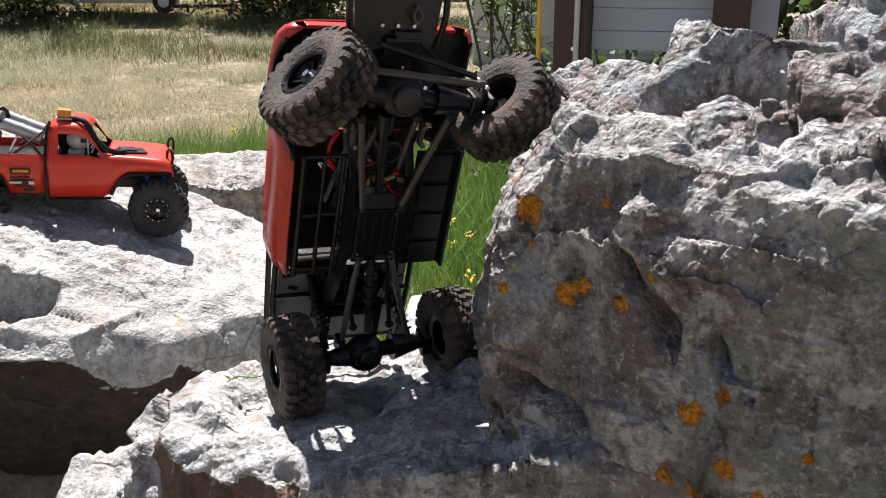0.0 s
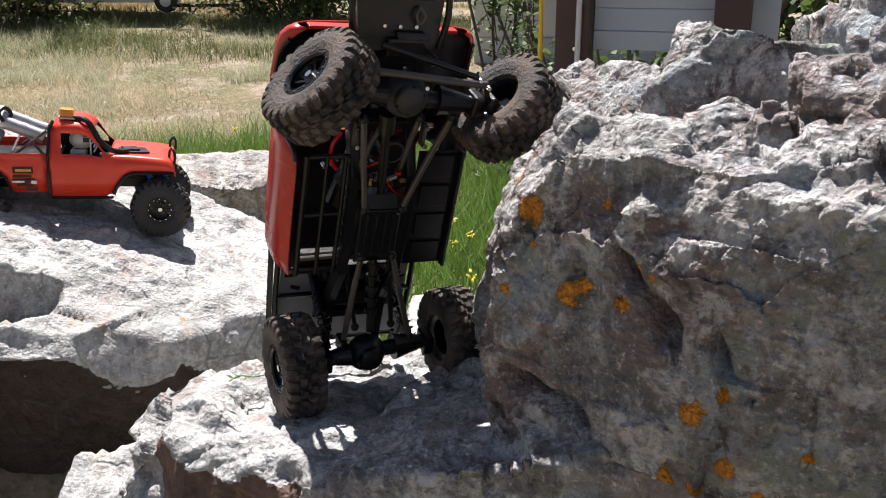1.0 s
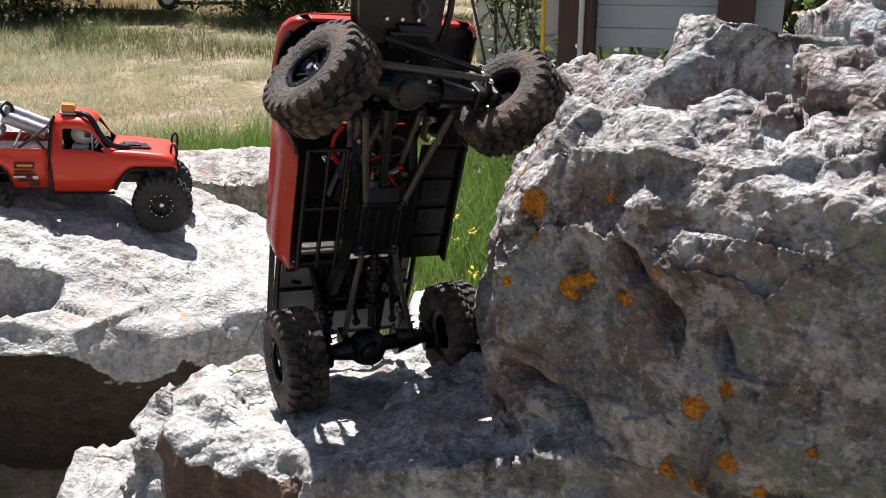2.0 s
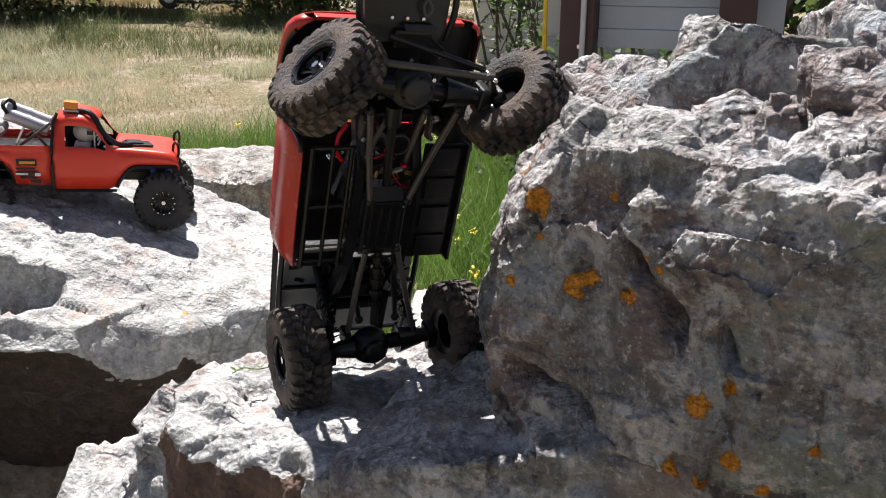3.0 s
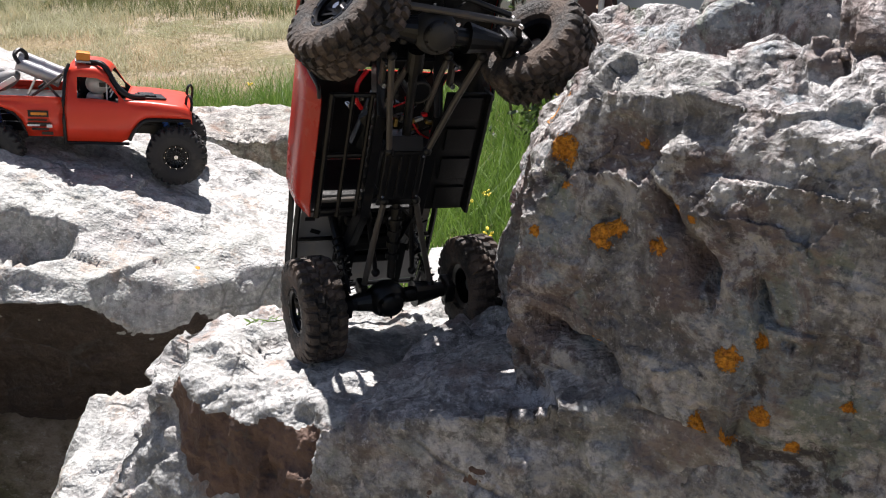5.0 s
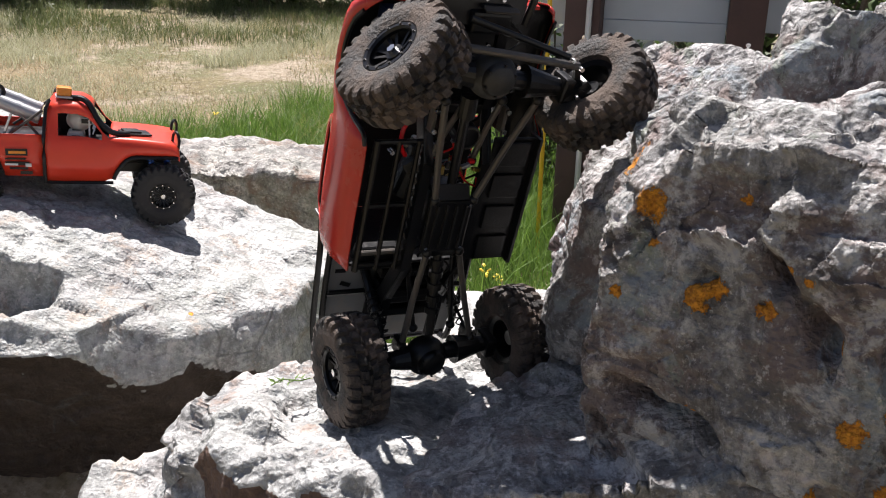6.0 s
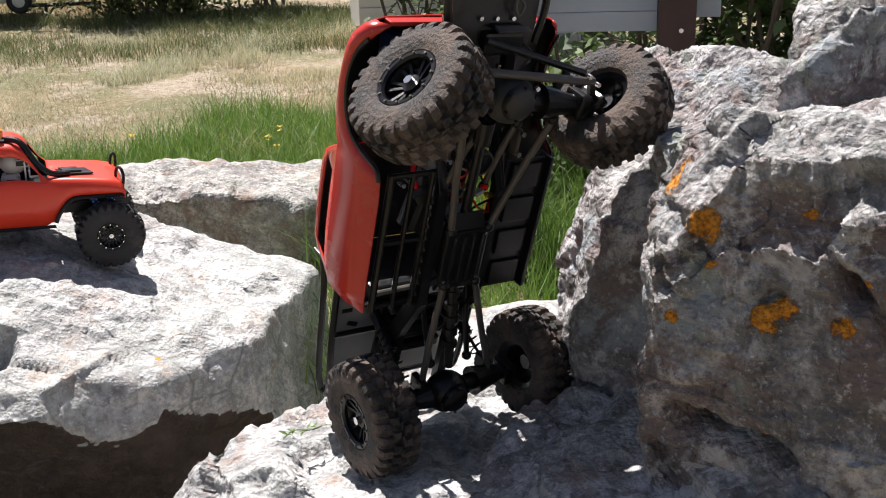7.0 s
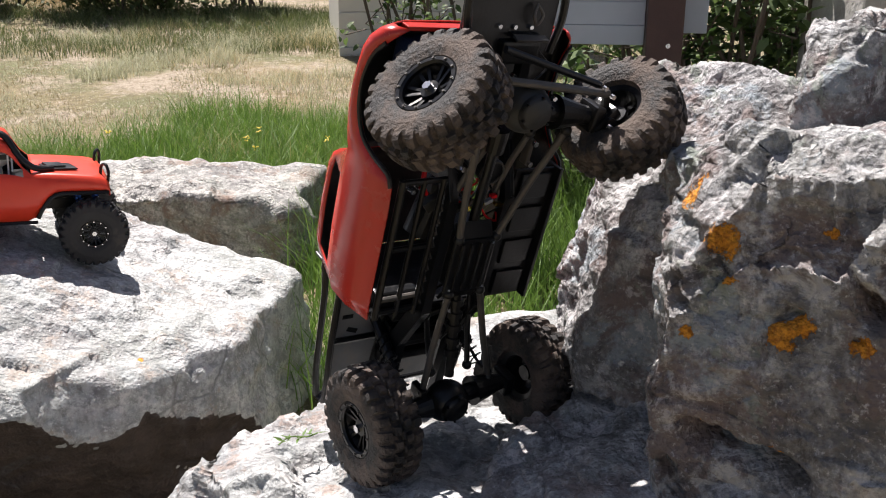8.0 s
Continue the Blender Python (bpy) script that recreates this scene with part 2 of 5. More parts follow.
def vnoise(p, seed):
    """Value noise, -1 to 1."""
    i = np.floor(p)
    f = p - i
    f = f * f * f * (f * (f * 6 - 15) + 10)
    i = i.astype(np.int64)
    out = 0
    for dx in (0, 1):
        for dy in (0, 1):
            for dz in (0, 1):
                w = np.abs(1 - dx - f[:, 0]) * np.abs(1 - dy - f[:, 1]) * np.abs(1 - dz - f[:, 2])
                out = out + w * hash3(i[:, 0] + dx, i[:, 1] + dy, i[:, 2] + dz, seed)
    return out * 2 - 1


def fbm(p, seed, octaves=5, gain=0.5):
    s, a, tot = 0, 1.0, 0
    for o in range(octaves):
        s = s + a * vnoise(p * 2.03 ** o + 17.3 * o, seed + o)
        tot += a
        a *= gain
    return s / tot


def ridged(p, seed, octaves=5, gain=0.55):
    s, a, tot = 0, 1.0, 0
    for o in range(octaves):
        s = s + a * (1 - 2 * np.abs(vnoise(p * 2.1 ** o + 9.1 * o, seed + o)))
        tot += a
        a *= gain
    return s / tot


def chisel(p, seed, tilt=1.1, bulge=0.45, joints=False):
    """Broken rock: tilted, slightly bulging pieces round scattered points, which meet in sharp creases; and the joints between them."""
    i0 = np.floor(p).astype(np.int64)
    h, d1, d2 = np.full(len(p), 9.0), np.full(len(p), 9.0), np.full(len(p), 9.0)
    for dx in (-1, 0, 1):
        for dy in (-1, 0, 1):
            for dz in (-1, 0, 1):
                a, b, c = i0[:, 0] + dx, i0[:, 1] + dy, i0[:, 2] + dz
                d = p - np.stack([a + hash3(a, b, c, seed), b + hash3(a, b, c, seed + 1), c + hash3(a, b, c, seed + 2)], 1)
                g = np.stack([hash3(a, b, c, seed + 3), hash3(a, b, c, seed + 4), hash3(a, b, c, seed + 5)], 1) * 2 - 1
                dd = (d * d).sum(1)
                h = np.minimum(h, bulge * dd + tilt * (d * g).sum(1) + 0.5 * hash3(a, b, c, seed + 6))
                if joints:
                    d2 = np.minimum(d2, np.maximum(d1, dd))
                    d1 = np.minimum(d1, dd)
    return 0.25 * (h.mean() - h) / h.std(), np.exp(-((np.sqrt(d2) - np.sqrt(d1)) / 0.06) ** 2) if joints else 0


def wander(p, seed, size):
    """Three noises that bend straight lines."""
    return np.stack([fbm(p / size + 5.3 * i, seed + i, 3) for i in range(3)], 1)


def solid(u, c, lobes, shift=None):
    """How far the union of convex lobes reaches along each direction; the normal and number of the face that is met."""
    n = len(u)
    reach, nor, face = np.full(n, 0.02), u.copy(), np.full(n, -1)
    count = 0
    for planes in lobes:
        near, far = np.full(n, 0.0), np.full(n, 9.0)
        who = np.full(n, -1)
        which = np.zeros((n, 3))
        for nx, ny, nz, px, py, pz in planes:
            nn = np.array((nx, ny, nz)) / math.sqrt(nx * nx + ny * ny + nz * nz)
            d = float(nn @ (np.array((px, py, pz)) - c))
            if shift is not None:
                d = d + shift(count, nn)
            un = u @ nn
            un = np.where(np.abs(un) < 1e-4, 1e-4, un)
            r = d / un
            out = (un > 0) & (r < far)
            far = np.where(out, r, far)
            who = np.where(out, count, who)
            which[out] = nn
            near = np.where(un < 0, np.maximum(near, r), near)
            count += 1
        ok = (near < far) & (far > reach) & (far < 8.9)
        reach = np.where(ok, far, reach)
        nor[ok] = which[ok]
        face = np.where(ok, who, face)
    return reach, nor, face


def rock(name, centre, lobes, material, label, sub=6, seed=1, fine_side=(-0.35, -0.7, 0.6), ragged=0.006, lumps=(0.010, 0.12), chips=(0.006, 0.045), calm=0.45, grit=0.0013, beds=0.003, bed_dir=(0.3, 0.2, 1), bed_size=0.03, rusty=(), spots=(), hollows=(), cracks=(), open_cracks=0.004):
    """A broken boulder: lobes of flat faces (normal, point) with ragged edges, facets, open cracks and grit.
    calm: how much of the facets' relief the steep faces keep."""
    bm = bmesh.new()
    bmesh.ops.create_icosphere(bm, subdivisions=sub, radius=1.0)
    me = bpy.data.meshes.new(name)
    bm.to_mesh(me)
    bm.free()
    n = len(me.vertices)
    u = np.empty(n * 3)
    me.vertices.foreach_get("co", u)
    u = u.reshape(-1, 3)
    u /= np.linalg.norm(u, axis=1)[:, None]
    u = u + 0.6 * np.array(fine_side)      # more points on the side that is seen
    u /= np.linalg.norm(u, axis=1)[:, None]
    c = np.array(centre, float)
    reach, nor, face = solid(u, c, lobes)
    p = c + u * reach[:, None]

    def shift(k, nn):
        return ragged * (fbm(p * 8 + 7.7 * k, seed + 3 * k, 4, 0.55) + 0.45 * fbm(p * 34 + 3.1 * k, seed + 50 + k, 3))
    reach, nor, face = solid(u, c, lobes, shift)
    p = c + u * reach[:, None]
    out = nor + 0.5 * u
    out /= np.linalg.norm(out, axis=1)[:, None]
    act = np.where(u @ np.array(fine_side) > -0.25)[0]      # the side that is never seen stays plain
    q, o, up_z = p[act], out[act], nor[act, 2]
    top = np.clip((up_z - 0.05) / 0.4, 0, 1)
    amp = calm + (1 - calm) * top
    w = wander(q, seed + 43, 0.2)
    h, _ = chisel((q + 0.02 * w) / lumps[1] + seed * 3.1, seed)
    h1, _ = chisel((q + 0.012 * w) / (lumps[1] * 0.55), seed + 11)
    q = q + o * (lumps[0] * (h + 0.5 * h1) * amp)[:, None]
    patch = np.clip(0.75 + 1.1 * fbm(q * 6, seed + 33, 2), 0.25, 1.3) * (0.35 + 0.65 * amp)
    h2, g2 = chisel((q + 0.01 * w) / (chips[1] * 2.3), seed + 27, joints=True)
    h, _ = chisel((q + 0.006 * w) / chips[1], seed + 20)
    q = q + o * (patch * chips[0] * (h + 1.3 * h2) - open_cracks * g2 * np.clip(fbm(q * 4, seed + 35, 2) * 2.2 + 0.1, 0, 1))[:, None]
    h3, _ = chisel((q + 0.003 * w) / (chips[1] * 0.42), seed + 37)
    q = q + o * (0.5 * patch * chips[0] * h3)[:, None]
    bd = np.array(bed_dir) / np.linalg.norm(bed_dir)
    s = (q @ bd) / bed_size + 0.9 * fbm(q * 6, seed + 60, 3)
    saw = s - np.floor(s)
    saw = np.where(saw < 0.85, saw / 0.85, (1 - saw) / 0.15)
    q = q + o * (beds * (saw - 0.5) * np.clip(0.4 + 1.6 * fbm(q * 7, seed + 70, 2), 0, 1))[:, None]
    bent = q + 0.010 * wander(q, seed + 90, 0.03)
    for pts, wide, deep in cracks:      # open joints along a line
        dist = np.full(len(q), 9.0)
        for a, b in zip(pts, pts[1:]):
            a, b = np.array(a, float), np.array(b, float)
            ab = b - a
            f = np.clip((bent - a) @ ab / (ab @ ab), 0, 1)
            off = bent - a - f[:, None] * ab
            dist = np.minimum(dist, np.linalg.norm(off, axis=1))
        vary = np.clip(0.75 + 0.9 * vnoise(q * 30, seed + 95), 0.15, 1.4)
        q = q - o * (deep * vary * np.exp(-(dist / (wide * vary)) ** 2))[:, None]
    q = q + o * (grit * 1.3 * ridged(q / 0.022, seed + 80, 3) + grit * fbm(q / 0.007, seed + 91, 2, 0.6))[:, None]
    for hx, hy, hz, r, deep in hollows:
        d2 = ((bent - np.array((hx, hy, hz))) ** 2).sum(1) / (r * r)
        q = q - o * (deep * np.exp(-d2 ** 3))[:, None]
    p[act] = q
    me.vertices.foreach_set("co", (p - c).ravel())
    near = np.full(n, 9.0)
    for *s, r in spots:
        s = p[((p - np.array(s)) ** 2).sum(1).argmin()]
        near = np.minimum(near, np.sqrt(((p - s) ** 2).sum(1)) / r)
    me.attributes.new("lichen", 'FLOAT', 'POINT').data.foreach_set("value", near)
    me.attributes.new("rust_and_shade", 'FLOAT', 'POINT').data.foreach_set("value", 1.3 * np.isin(face, rusty))
    me.materials.append(material)
    smooth(me)
    me.update()
    ob = new(name, me)
    ob.location = centre
    return tagged(ob, label, "rock", "boulders of the rock garden")


def on_face(pts):
    """Points on the big boulder's front: along the face, and height."""
    return [(0.402 + a * 0.7071, 0.402 - a * 0.7071, z) for a, z in pts]


LICHEN = [(0.076, 0.797, 0.715, 0.0125), (0.080, 0.800, 0.722, 0.007), (0.074, 0.755, 0.695, 0.0135), (0.066, 0.738, 0.680, 0.008), (0.066, 0.734, 0.673, 0.006), (0.092, 0.696, 0.645, 0.013), (0.102, 0.690, 0.651, 0.012), (0.136, 0.667, 0.642, 0.0085), (0.169, 0.639, 0.629, 0.0065), (0.203, 0.609, 0.597, 0.0080), (0.185, 0.618, 0.576, 0.0115), (0.100, 0.697, 0.545, 0.0070), (0.070, 0.746, 0.552, 0.0075), (0.202, 0.593, 0.539, 0.0095), (0.176, 0.625, 0.520, 0.0100), (0.189, 0.612, 0.512, 0.0095), (0.257, 0.575, 0.559, 0.0064), (0.229, 0.590, 0.520, 0.0060), (0.324, 0.800, 0.800, 0.012), (0.250, 0.708, 0.789, 0.0075), (0.110, 0.700, 0.712, 0.0075), (0.055, 0.760, 0.622, 0.0060), (0.143, 0.660, 0.672, 0.0042), (0.157, 0.646, 0.672, 0.0042)]
BIG_FRONT, BIG_LEFT = (-0.70, -0.71, 0.01, 0.130, 0.673, 0.60), (-0.9, 0.42, -0.04, 0.046, 0.780, 0.62)
BIG_REST = [(0, 1, 0.1, 0.3, 1.0, 0.6), (1, 0, 0, 0.85, 0.8, 0.5), (0, 0, -1, 0.3, 0.8, 0.15)]
rock("boulder", (0.36, 0.80, 0.55), [
     [BIG_FRONT, (-0.35, -0.93, -0.02, 0.30, 0.556, 0.55), BIG_LEFT, (-0.8, -0.1, 0.6, 0.082, 0.757, 0.695), (-0.62, -0.64, 0.43, 0.143, 0.690, 0.721), (-0.2, -0.3, 0.93, 0.16, 0.70, 0.752), (0.05, 0.35, 0.94, 0.15, 0.772, 0.772)] + BIG_REST,
     [(-0.66, -0.72, 0.16, 0.140, 0.700, 0.735), (-0.3, -0.93, 0.16, 0.26, 0.625, 0.76), (-0.2, -0.25, 0.95, 0.13, 0.752, 0.763), (-0.85, 0.0, 0.5, 0.088, 0.775, 0.735), (0.05, 0.35, 0.94, 0.15, 0.772, 0.772), BIG_FRONT, BIG_LEFT] + BIG_REST,
     [(-0.55, -0.8, 0.2, 0.235, 0.705, 0.785), (-0.12, 0.12, 1, 0.30, 0.80, 0.778), (-0.6, 0.1, 0.8, 0.215, 0.80, 0.770), BIG_FRONT, BIG_LEFT] + BIG_REST],
     GREY_ROCK, "large grey boulder with cracks and orange lichen patches", sub=8, seed=59, ragged=0.008, lumps=(0.036, 0.085), chips=(0.015, 0.028), calm=0.5, beds=0.0022, bed_dir=(-0.54, 0.62, -0.54), bed_size=0.06,
     spots=LICHEN, hollows=[(0.086, 0.700, 0.658, 0.0075, 0.016)],
     cracks=[(on_face([(-0.391, 0.701), (-0.367, 0.665), (-0.334, 0.633), (-0.327, 0.600)]), 0.0060, 0.024), (on_face([(-0.511, 0.562), (-0.490, 0.546), (-0.436, 0.538), (-0.373, 0.535), (-0.325, 0.525), (-0.303, 0.504)]), 0.0075, 0.030),
             (on_face([(-0.514, 0.539), (-0.510, 0.512), (-0.489, 0.489), (-0.426, 0.488), (-0.380, 0.481)]), 0.0080, 0.030), (on_face([(-0.375, 0.641), (-0.402, 0.648), (-0.442, 0.647)]), 0.0045, 0.014), (on_face([(-0.422, 0.609), (-0.398, 0.577), (-0.360, 0.570)]), 0.0050, 0.016),
             (on_face([(-0.281, 0.714), (-0.241, 0.676), (-0.228, 0.640)]), 0.0045, 0.014), (on_face([(-0.298, 0.631), (-0.282, 0.614), (-0.237, 0.578)]), 0.0045, 0.014)])
rock("boulder", (-0.08, 0.98, 0.22), [[(0.02, 0.05, 1, -0.16, 0.93, 0.411), (-0.4, -0.6, 0.7, -0.212, 0.854, 0.424), (-0.45, -0.88, 0.10, -0.145, 0.790, 0.40), (-0.75, -0.64, 0.14, -0.284, 0.875, 0.39), (-0.85, -0.2, 0.45, -0.335, 0.985, 0.385), (0.3, 1, 0.1, 0, 1.13, 0.3), (1, 0, 0, 0.3, 0.9, 0.3), (0, 0, -1, 0, 0, -0.05), (-0.6, 0.75, 0.3, -0.30, 1.06, 0.36), (-0.1, -0.92, -0.3, -0.08, 0.735, 0.36)],
     [(-0.2, 0.3, 0.93, -0.275, 0.945, 0.424), (-0.45, -0.75, 0.5, -0.262, 0.900, 0.412), (0.75, 0.3, 0.6, -0.245, 0.930, 0.418), (-0.8, 0.1, 0.5, -0.310, 0.965, 0.405), (0, 1, 0.4, -0.28, 1.02, 0.40), (0, 0, -1, 0, 0, 0.0)]],
     RUSTY_ROCK, "pale grey flat-topped boulder with rusty brown front", sub=7, seed=8, ragged=0.012, lumps=(0.018, 0.085), chips=(0.010, 0.034), calm=0.8, beds=0.003, bed_dir=(-0.3, 0.3, 0.9), bed_size=0.04, fine_side=(-0.3, -0.75, 0.6), rusty=(2, 3, 9), hollows=[(-0.010, 0.700, 0.405, 0.009, 0.012)])
rock("boulder", (0.12, 0.84, 0.30), [[(-0.35, 0.07, 1, 0.003, 0.732, 0.470), (-0.45, -0.88, 0.08, 0.060, 0.680, 0.485), (-0.8, 0.5, 0.1, -0.08, 0.86, 0.42), (-0.1, 1, 0.25, 0, 0.945, 0.455), (1, 0, 0, 0.45, 0.8, 0.3), (0, 0, -1, 0, 0, 0.0), (0, 0, 1, 0.1, 0.8, 0.56)]],
     RUSTY_GREY, "sloping grey slab wedged under the large boulder", sub=7, seed=12, ragged=0.008, lumps=(0.020, 0.09), chips=(0.012, 0.032), calm=0.8)
rock("boulder", (0.25, 1.06, 0.5), [[(-0.66, -0.2, 0.72, 0.176, 1.027, 0.773), (-0.25, -0.45, 0.86, 0.15, 0.98, 0.768), (0.55, 0.25, 0.8, 0.185, 1.04, 0.790), (-1, 0.1, 0.17, 0.060, 1.0, 0.58), (-0.75, -0.66, -0.02, 0.056, 0.935, 0.58), (-0.85, -0.1, 0.5, 0.080, 1.0, 0.667), (0, 1, 0, 0.2, 1.2, 0.5), (1, 0, 0.2, 0.42, 1, 0.6), (0, 0, -1, 0, 0, 0.0), (0.1, -1, 0, 0.2, 0.85, 0.5), (-0.5, 0.85, 0.1, 0.1, 1.10, 0.6)]],
     GREY_ROCK, "dark grey upright boulder behind the large one", sub=7, seed=17, ragged=0.008, lumps=(0.020, 0.09), chips=(0.011, 0.030), calm=0.7)
rock("boulder", (0.285, 0.98, 0.765), [[(-0.62, -0.26, 0.74, 0.225, 0.880, 0.812), (-0.8, 0.55, 0.1, 0.190, 0.874, 0.785), (0.12, -0.97, 0.20, 0.245, 0.862, 0.80), (-0.45, -0.87, 0.1, 0.215, 0.855, 0.79), (0, 1, 0.3, 0.3, 1.12, 0.8), (1, 0, 0.3, 0.375, 0.95, 0.8), (0, 0, -1, 0, 0, 0.68), (0.22, 0.25, 0.94, 0.257, 0.897, 0.838)]],
     GREY_ROCK, "grey angular rock perched on the boulder pile", sub=6, seed=10, ragged=0.005, lumps=(0.014, 0.08), chips=(0.010, 0.034), calm=0.8)
rock("boulder", (0.62, 1.06, 0.72), [[(-0.75, -0.3, 0.6, 0.455, 0.97, 0.83), (-1, 0, 0, 0.43, 1.0, 0.8), (0, -1, 0.2, 0.5, 0.93, 0.80), (-0.15, 0.1, 1, 0.5, 0.98, 0.865), (0, 1, 0, 0.6, 1.2, 0.8), (1, 0, 0, 0.9, 1.0, 0.8), (0, 0, -1, 0, 0, 0.3)]],
     GREY_ROCK, "grey rock at the back of the pile", sub=6, seed=29, lumps=(0.034, 0.10), chips=(0.018, 0.036))
# faces 4, 9 and 16 are brown, with their shade put into the colour
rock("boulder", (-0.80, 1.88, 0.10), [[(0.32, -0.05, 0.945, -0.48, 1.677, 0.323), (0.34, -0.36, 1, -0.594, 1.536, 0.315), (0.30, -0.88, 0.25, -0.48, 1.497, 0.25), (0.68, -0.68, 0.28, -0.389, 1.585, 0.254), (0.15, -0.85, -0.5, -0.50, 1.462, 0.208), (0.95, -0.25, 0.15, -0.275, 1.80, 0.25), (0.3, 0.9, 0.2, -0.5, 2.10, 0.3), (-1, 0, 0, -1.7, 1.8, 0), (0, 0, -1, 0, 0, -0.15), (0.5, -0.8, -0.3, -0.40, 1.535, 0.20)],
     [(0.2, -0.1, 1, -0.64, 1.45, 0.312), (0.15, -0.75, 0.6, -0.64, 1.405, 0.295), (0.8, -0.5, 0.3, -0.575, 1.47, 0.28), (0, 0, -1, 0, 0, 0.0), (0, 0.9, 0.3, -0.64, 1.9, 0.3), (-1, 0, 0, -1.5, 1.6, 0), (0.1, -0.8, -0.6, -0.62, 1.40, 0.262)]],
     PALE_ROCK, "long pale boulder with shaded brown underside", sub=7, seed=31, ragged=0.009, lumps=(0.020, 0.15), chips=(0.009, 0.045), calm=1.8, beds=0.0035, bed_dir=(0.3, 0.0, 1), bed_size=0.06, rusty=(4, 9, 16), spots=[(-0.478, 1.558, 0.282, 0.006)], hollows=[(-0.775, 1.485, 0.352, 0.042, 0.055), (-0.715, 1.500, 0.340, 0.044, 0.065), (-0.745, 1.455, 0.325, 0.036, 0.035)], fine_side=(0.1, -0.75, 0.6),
     cracks=[([(-0.80, 1.60, 0.42), (-0.70, 1.615, 0.385), (-0.62, 1.60, 0.36)], 0.005, 0.012), ([(-0.63, 1.74, 0.385), (-0.52, 1.73, 0.345), (-0.40, 1.77, 0.31)], 0.004, 0.009), ([(-0.50, 1.62, 0.325), (-0.47, 1.70, 0.325), (-0.48, 1.80, 0.33)], 0.003, 0.006)])
rock("boulder", (-0.62, 2.82, 0.10), [[(0.05, -0.06, 1, -0.5, 2.8, 0.270), (-0.1, -0.99, -0.12, -0.5, 2.655, 0.25), (0.9, -0.35, 0.15, -0.222, 2.72, 0.25), (0.45, -0.3, 0.8, -0.29, 2.72, 0.265), (0, 1, 0.2, -0.5, 3.05, 0.2), (-1, 0, 0.1, -1.15, 2.8, 0.2), (0, 0, -1, 0, 0, -0.15)]],
     BROWN_ROCK, "flat grey-brown rock beside the grass", sub=6, seed=37, ragged=0.012, lumps=(0.030, 0.15), chips=(0.018, 0.06), calm=1.0, fine_side=(-0.1, -0.8, 0.5))
rock("boulder", (-0.40, 0.98, 0.02), [[(-0.3, -0.3, 0.9, -0.38, 0.93, 0.255), (-0.2, -1, 0.3, -0.45, 0.80, 0.15), (-0.9, -0.2, 0.35, -0.475, 0.90, 0.2), (0.7, 0, 0.7, -0.33, 0.95, 0.28), (0, 1, 0.2, -0.5, 1.12, 0.1), (0, 0, -1, 0, 0, -0.15)]],
     PALE_ROCK, "low pale rock at the foot of the boulders", sub=6, seed=41, lumps=(0.020, 0.1), chips=(0.012, 0.04), calm=0.8)
rock("boulder", (0.03, 1.28, 0.20), [[(0, -0.1, 1, 0, 1.3, 0.375), (0, -1, 0.2, 0, 1.18, 0.3), (-0.9, 0, 0.3, -0.08, 1.3, 0.3), (1, 0, 0.3, 0.25, 1.3, 0.3), (0, 1, 0.2, 0, 1.42, 0.3), (0, 0, -1, 0, 0, 0.0)]],
     PALE_ROCK, "small pale rock behind the platform boulder", sub=5, seed=47, lumps=(0.008, 0.1))

# ---- ground ----
def ground_height(x, y):
    """Level round the rocks, then a rise to the far bushes."""
    d = max(0.0, y - 4.9)
    rise = 0.085 * d if d < 5 else 0.425 + 0.015 * (d - 5)
    rise *= min(1.0, d / 0.8)
    return rise + 0.03 * math.sin(x * 0.5 + 1) * math.sin(y * 0.4) + 0.012 * math.sin(x * 1.9) * math.cos(y * 1.6) - 0.22 * math.exp(-((x + 0.6) ** 2 + (y - 1.15) ** 2) / 0.12)


def ground():
    bm = bmesh.new()
    ring = [0.0] + [0.35 * 1.085 ** i for i in range(112)]
    seg = 96
    prev = None
    for r in ring:
        row = []
        for k in range(seg if r else 1):
            a = 6.28318 * k / seg
            x, y = r * math.cos(a), 2.5 + r * math.sin(a)
            row.append(bm.verts.new((x, y, ground_height(x, y) if r < 200 else 4.0)))
        if prev:
            for k in range(seg):
                if len(prev) == 1:
                    bm.faces.new((prev[0], row[k], row[(k + 1) % seg]))
                else:
                    bm.faces.new((prev[k], row[k], row[(k + 1) % seg], prev[(k + 1) % seg]))
        prev = row
    m, nt, b = mat("meadow_soil")
    co = texco(nt)
    c = mix(nt, ramp(nt, noise_tex(nt, co, 0.9, 8, 0.65, 0.5), (0.40, 0.0), (0.58, 1.0)), (0.33, 0.25, 0.14), (0.18, 0.18, 0.08))
    c = mix(nt, ramp(nt, noise_tex(nt, co, 1.6, 8, 0.7), (0.50, 0.0), (0.58, 1.0)), c, (0.44, 0.36, 0.27))
    c = mix(nt, ramp(nt, noise_tex(nt, co, 28.0, 8, 0.75), (0.36, 0.8), (0.54, 0.0)), c, (0.13, 0.10, 0.055))
    c = mix(nt, ramp(nt, noise_tex(nt, co, 45.0, 6, 0.75), (0.56, 0.0), (0.66, 0.8)), c, (0.62, 0.55, 0.45))
    nt.links.new(c, b.inputs["Base Color"])
    b.inputs["Roughness"].default_value = 0.95
    bump(nt, b, noise_tex(nt, co, 35.0, 8, 0.7), 0.03)
    return tagged(part("ground", bm, m, flat=False), "dry meadow ground of soil and straw", "ground", kind="structure")


ground()

# ---- model trucks ----
TYRES = {}


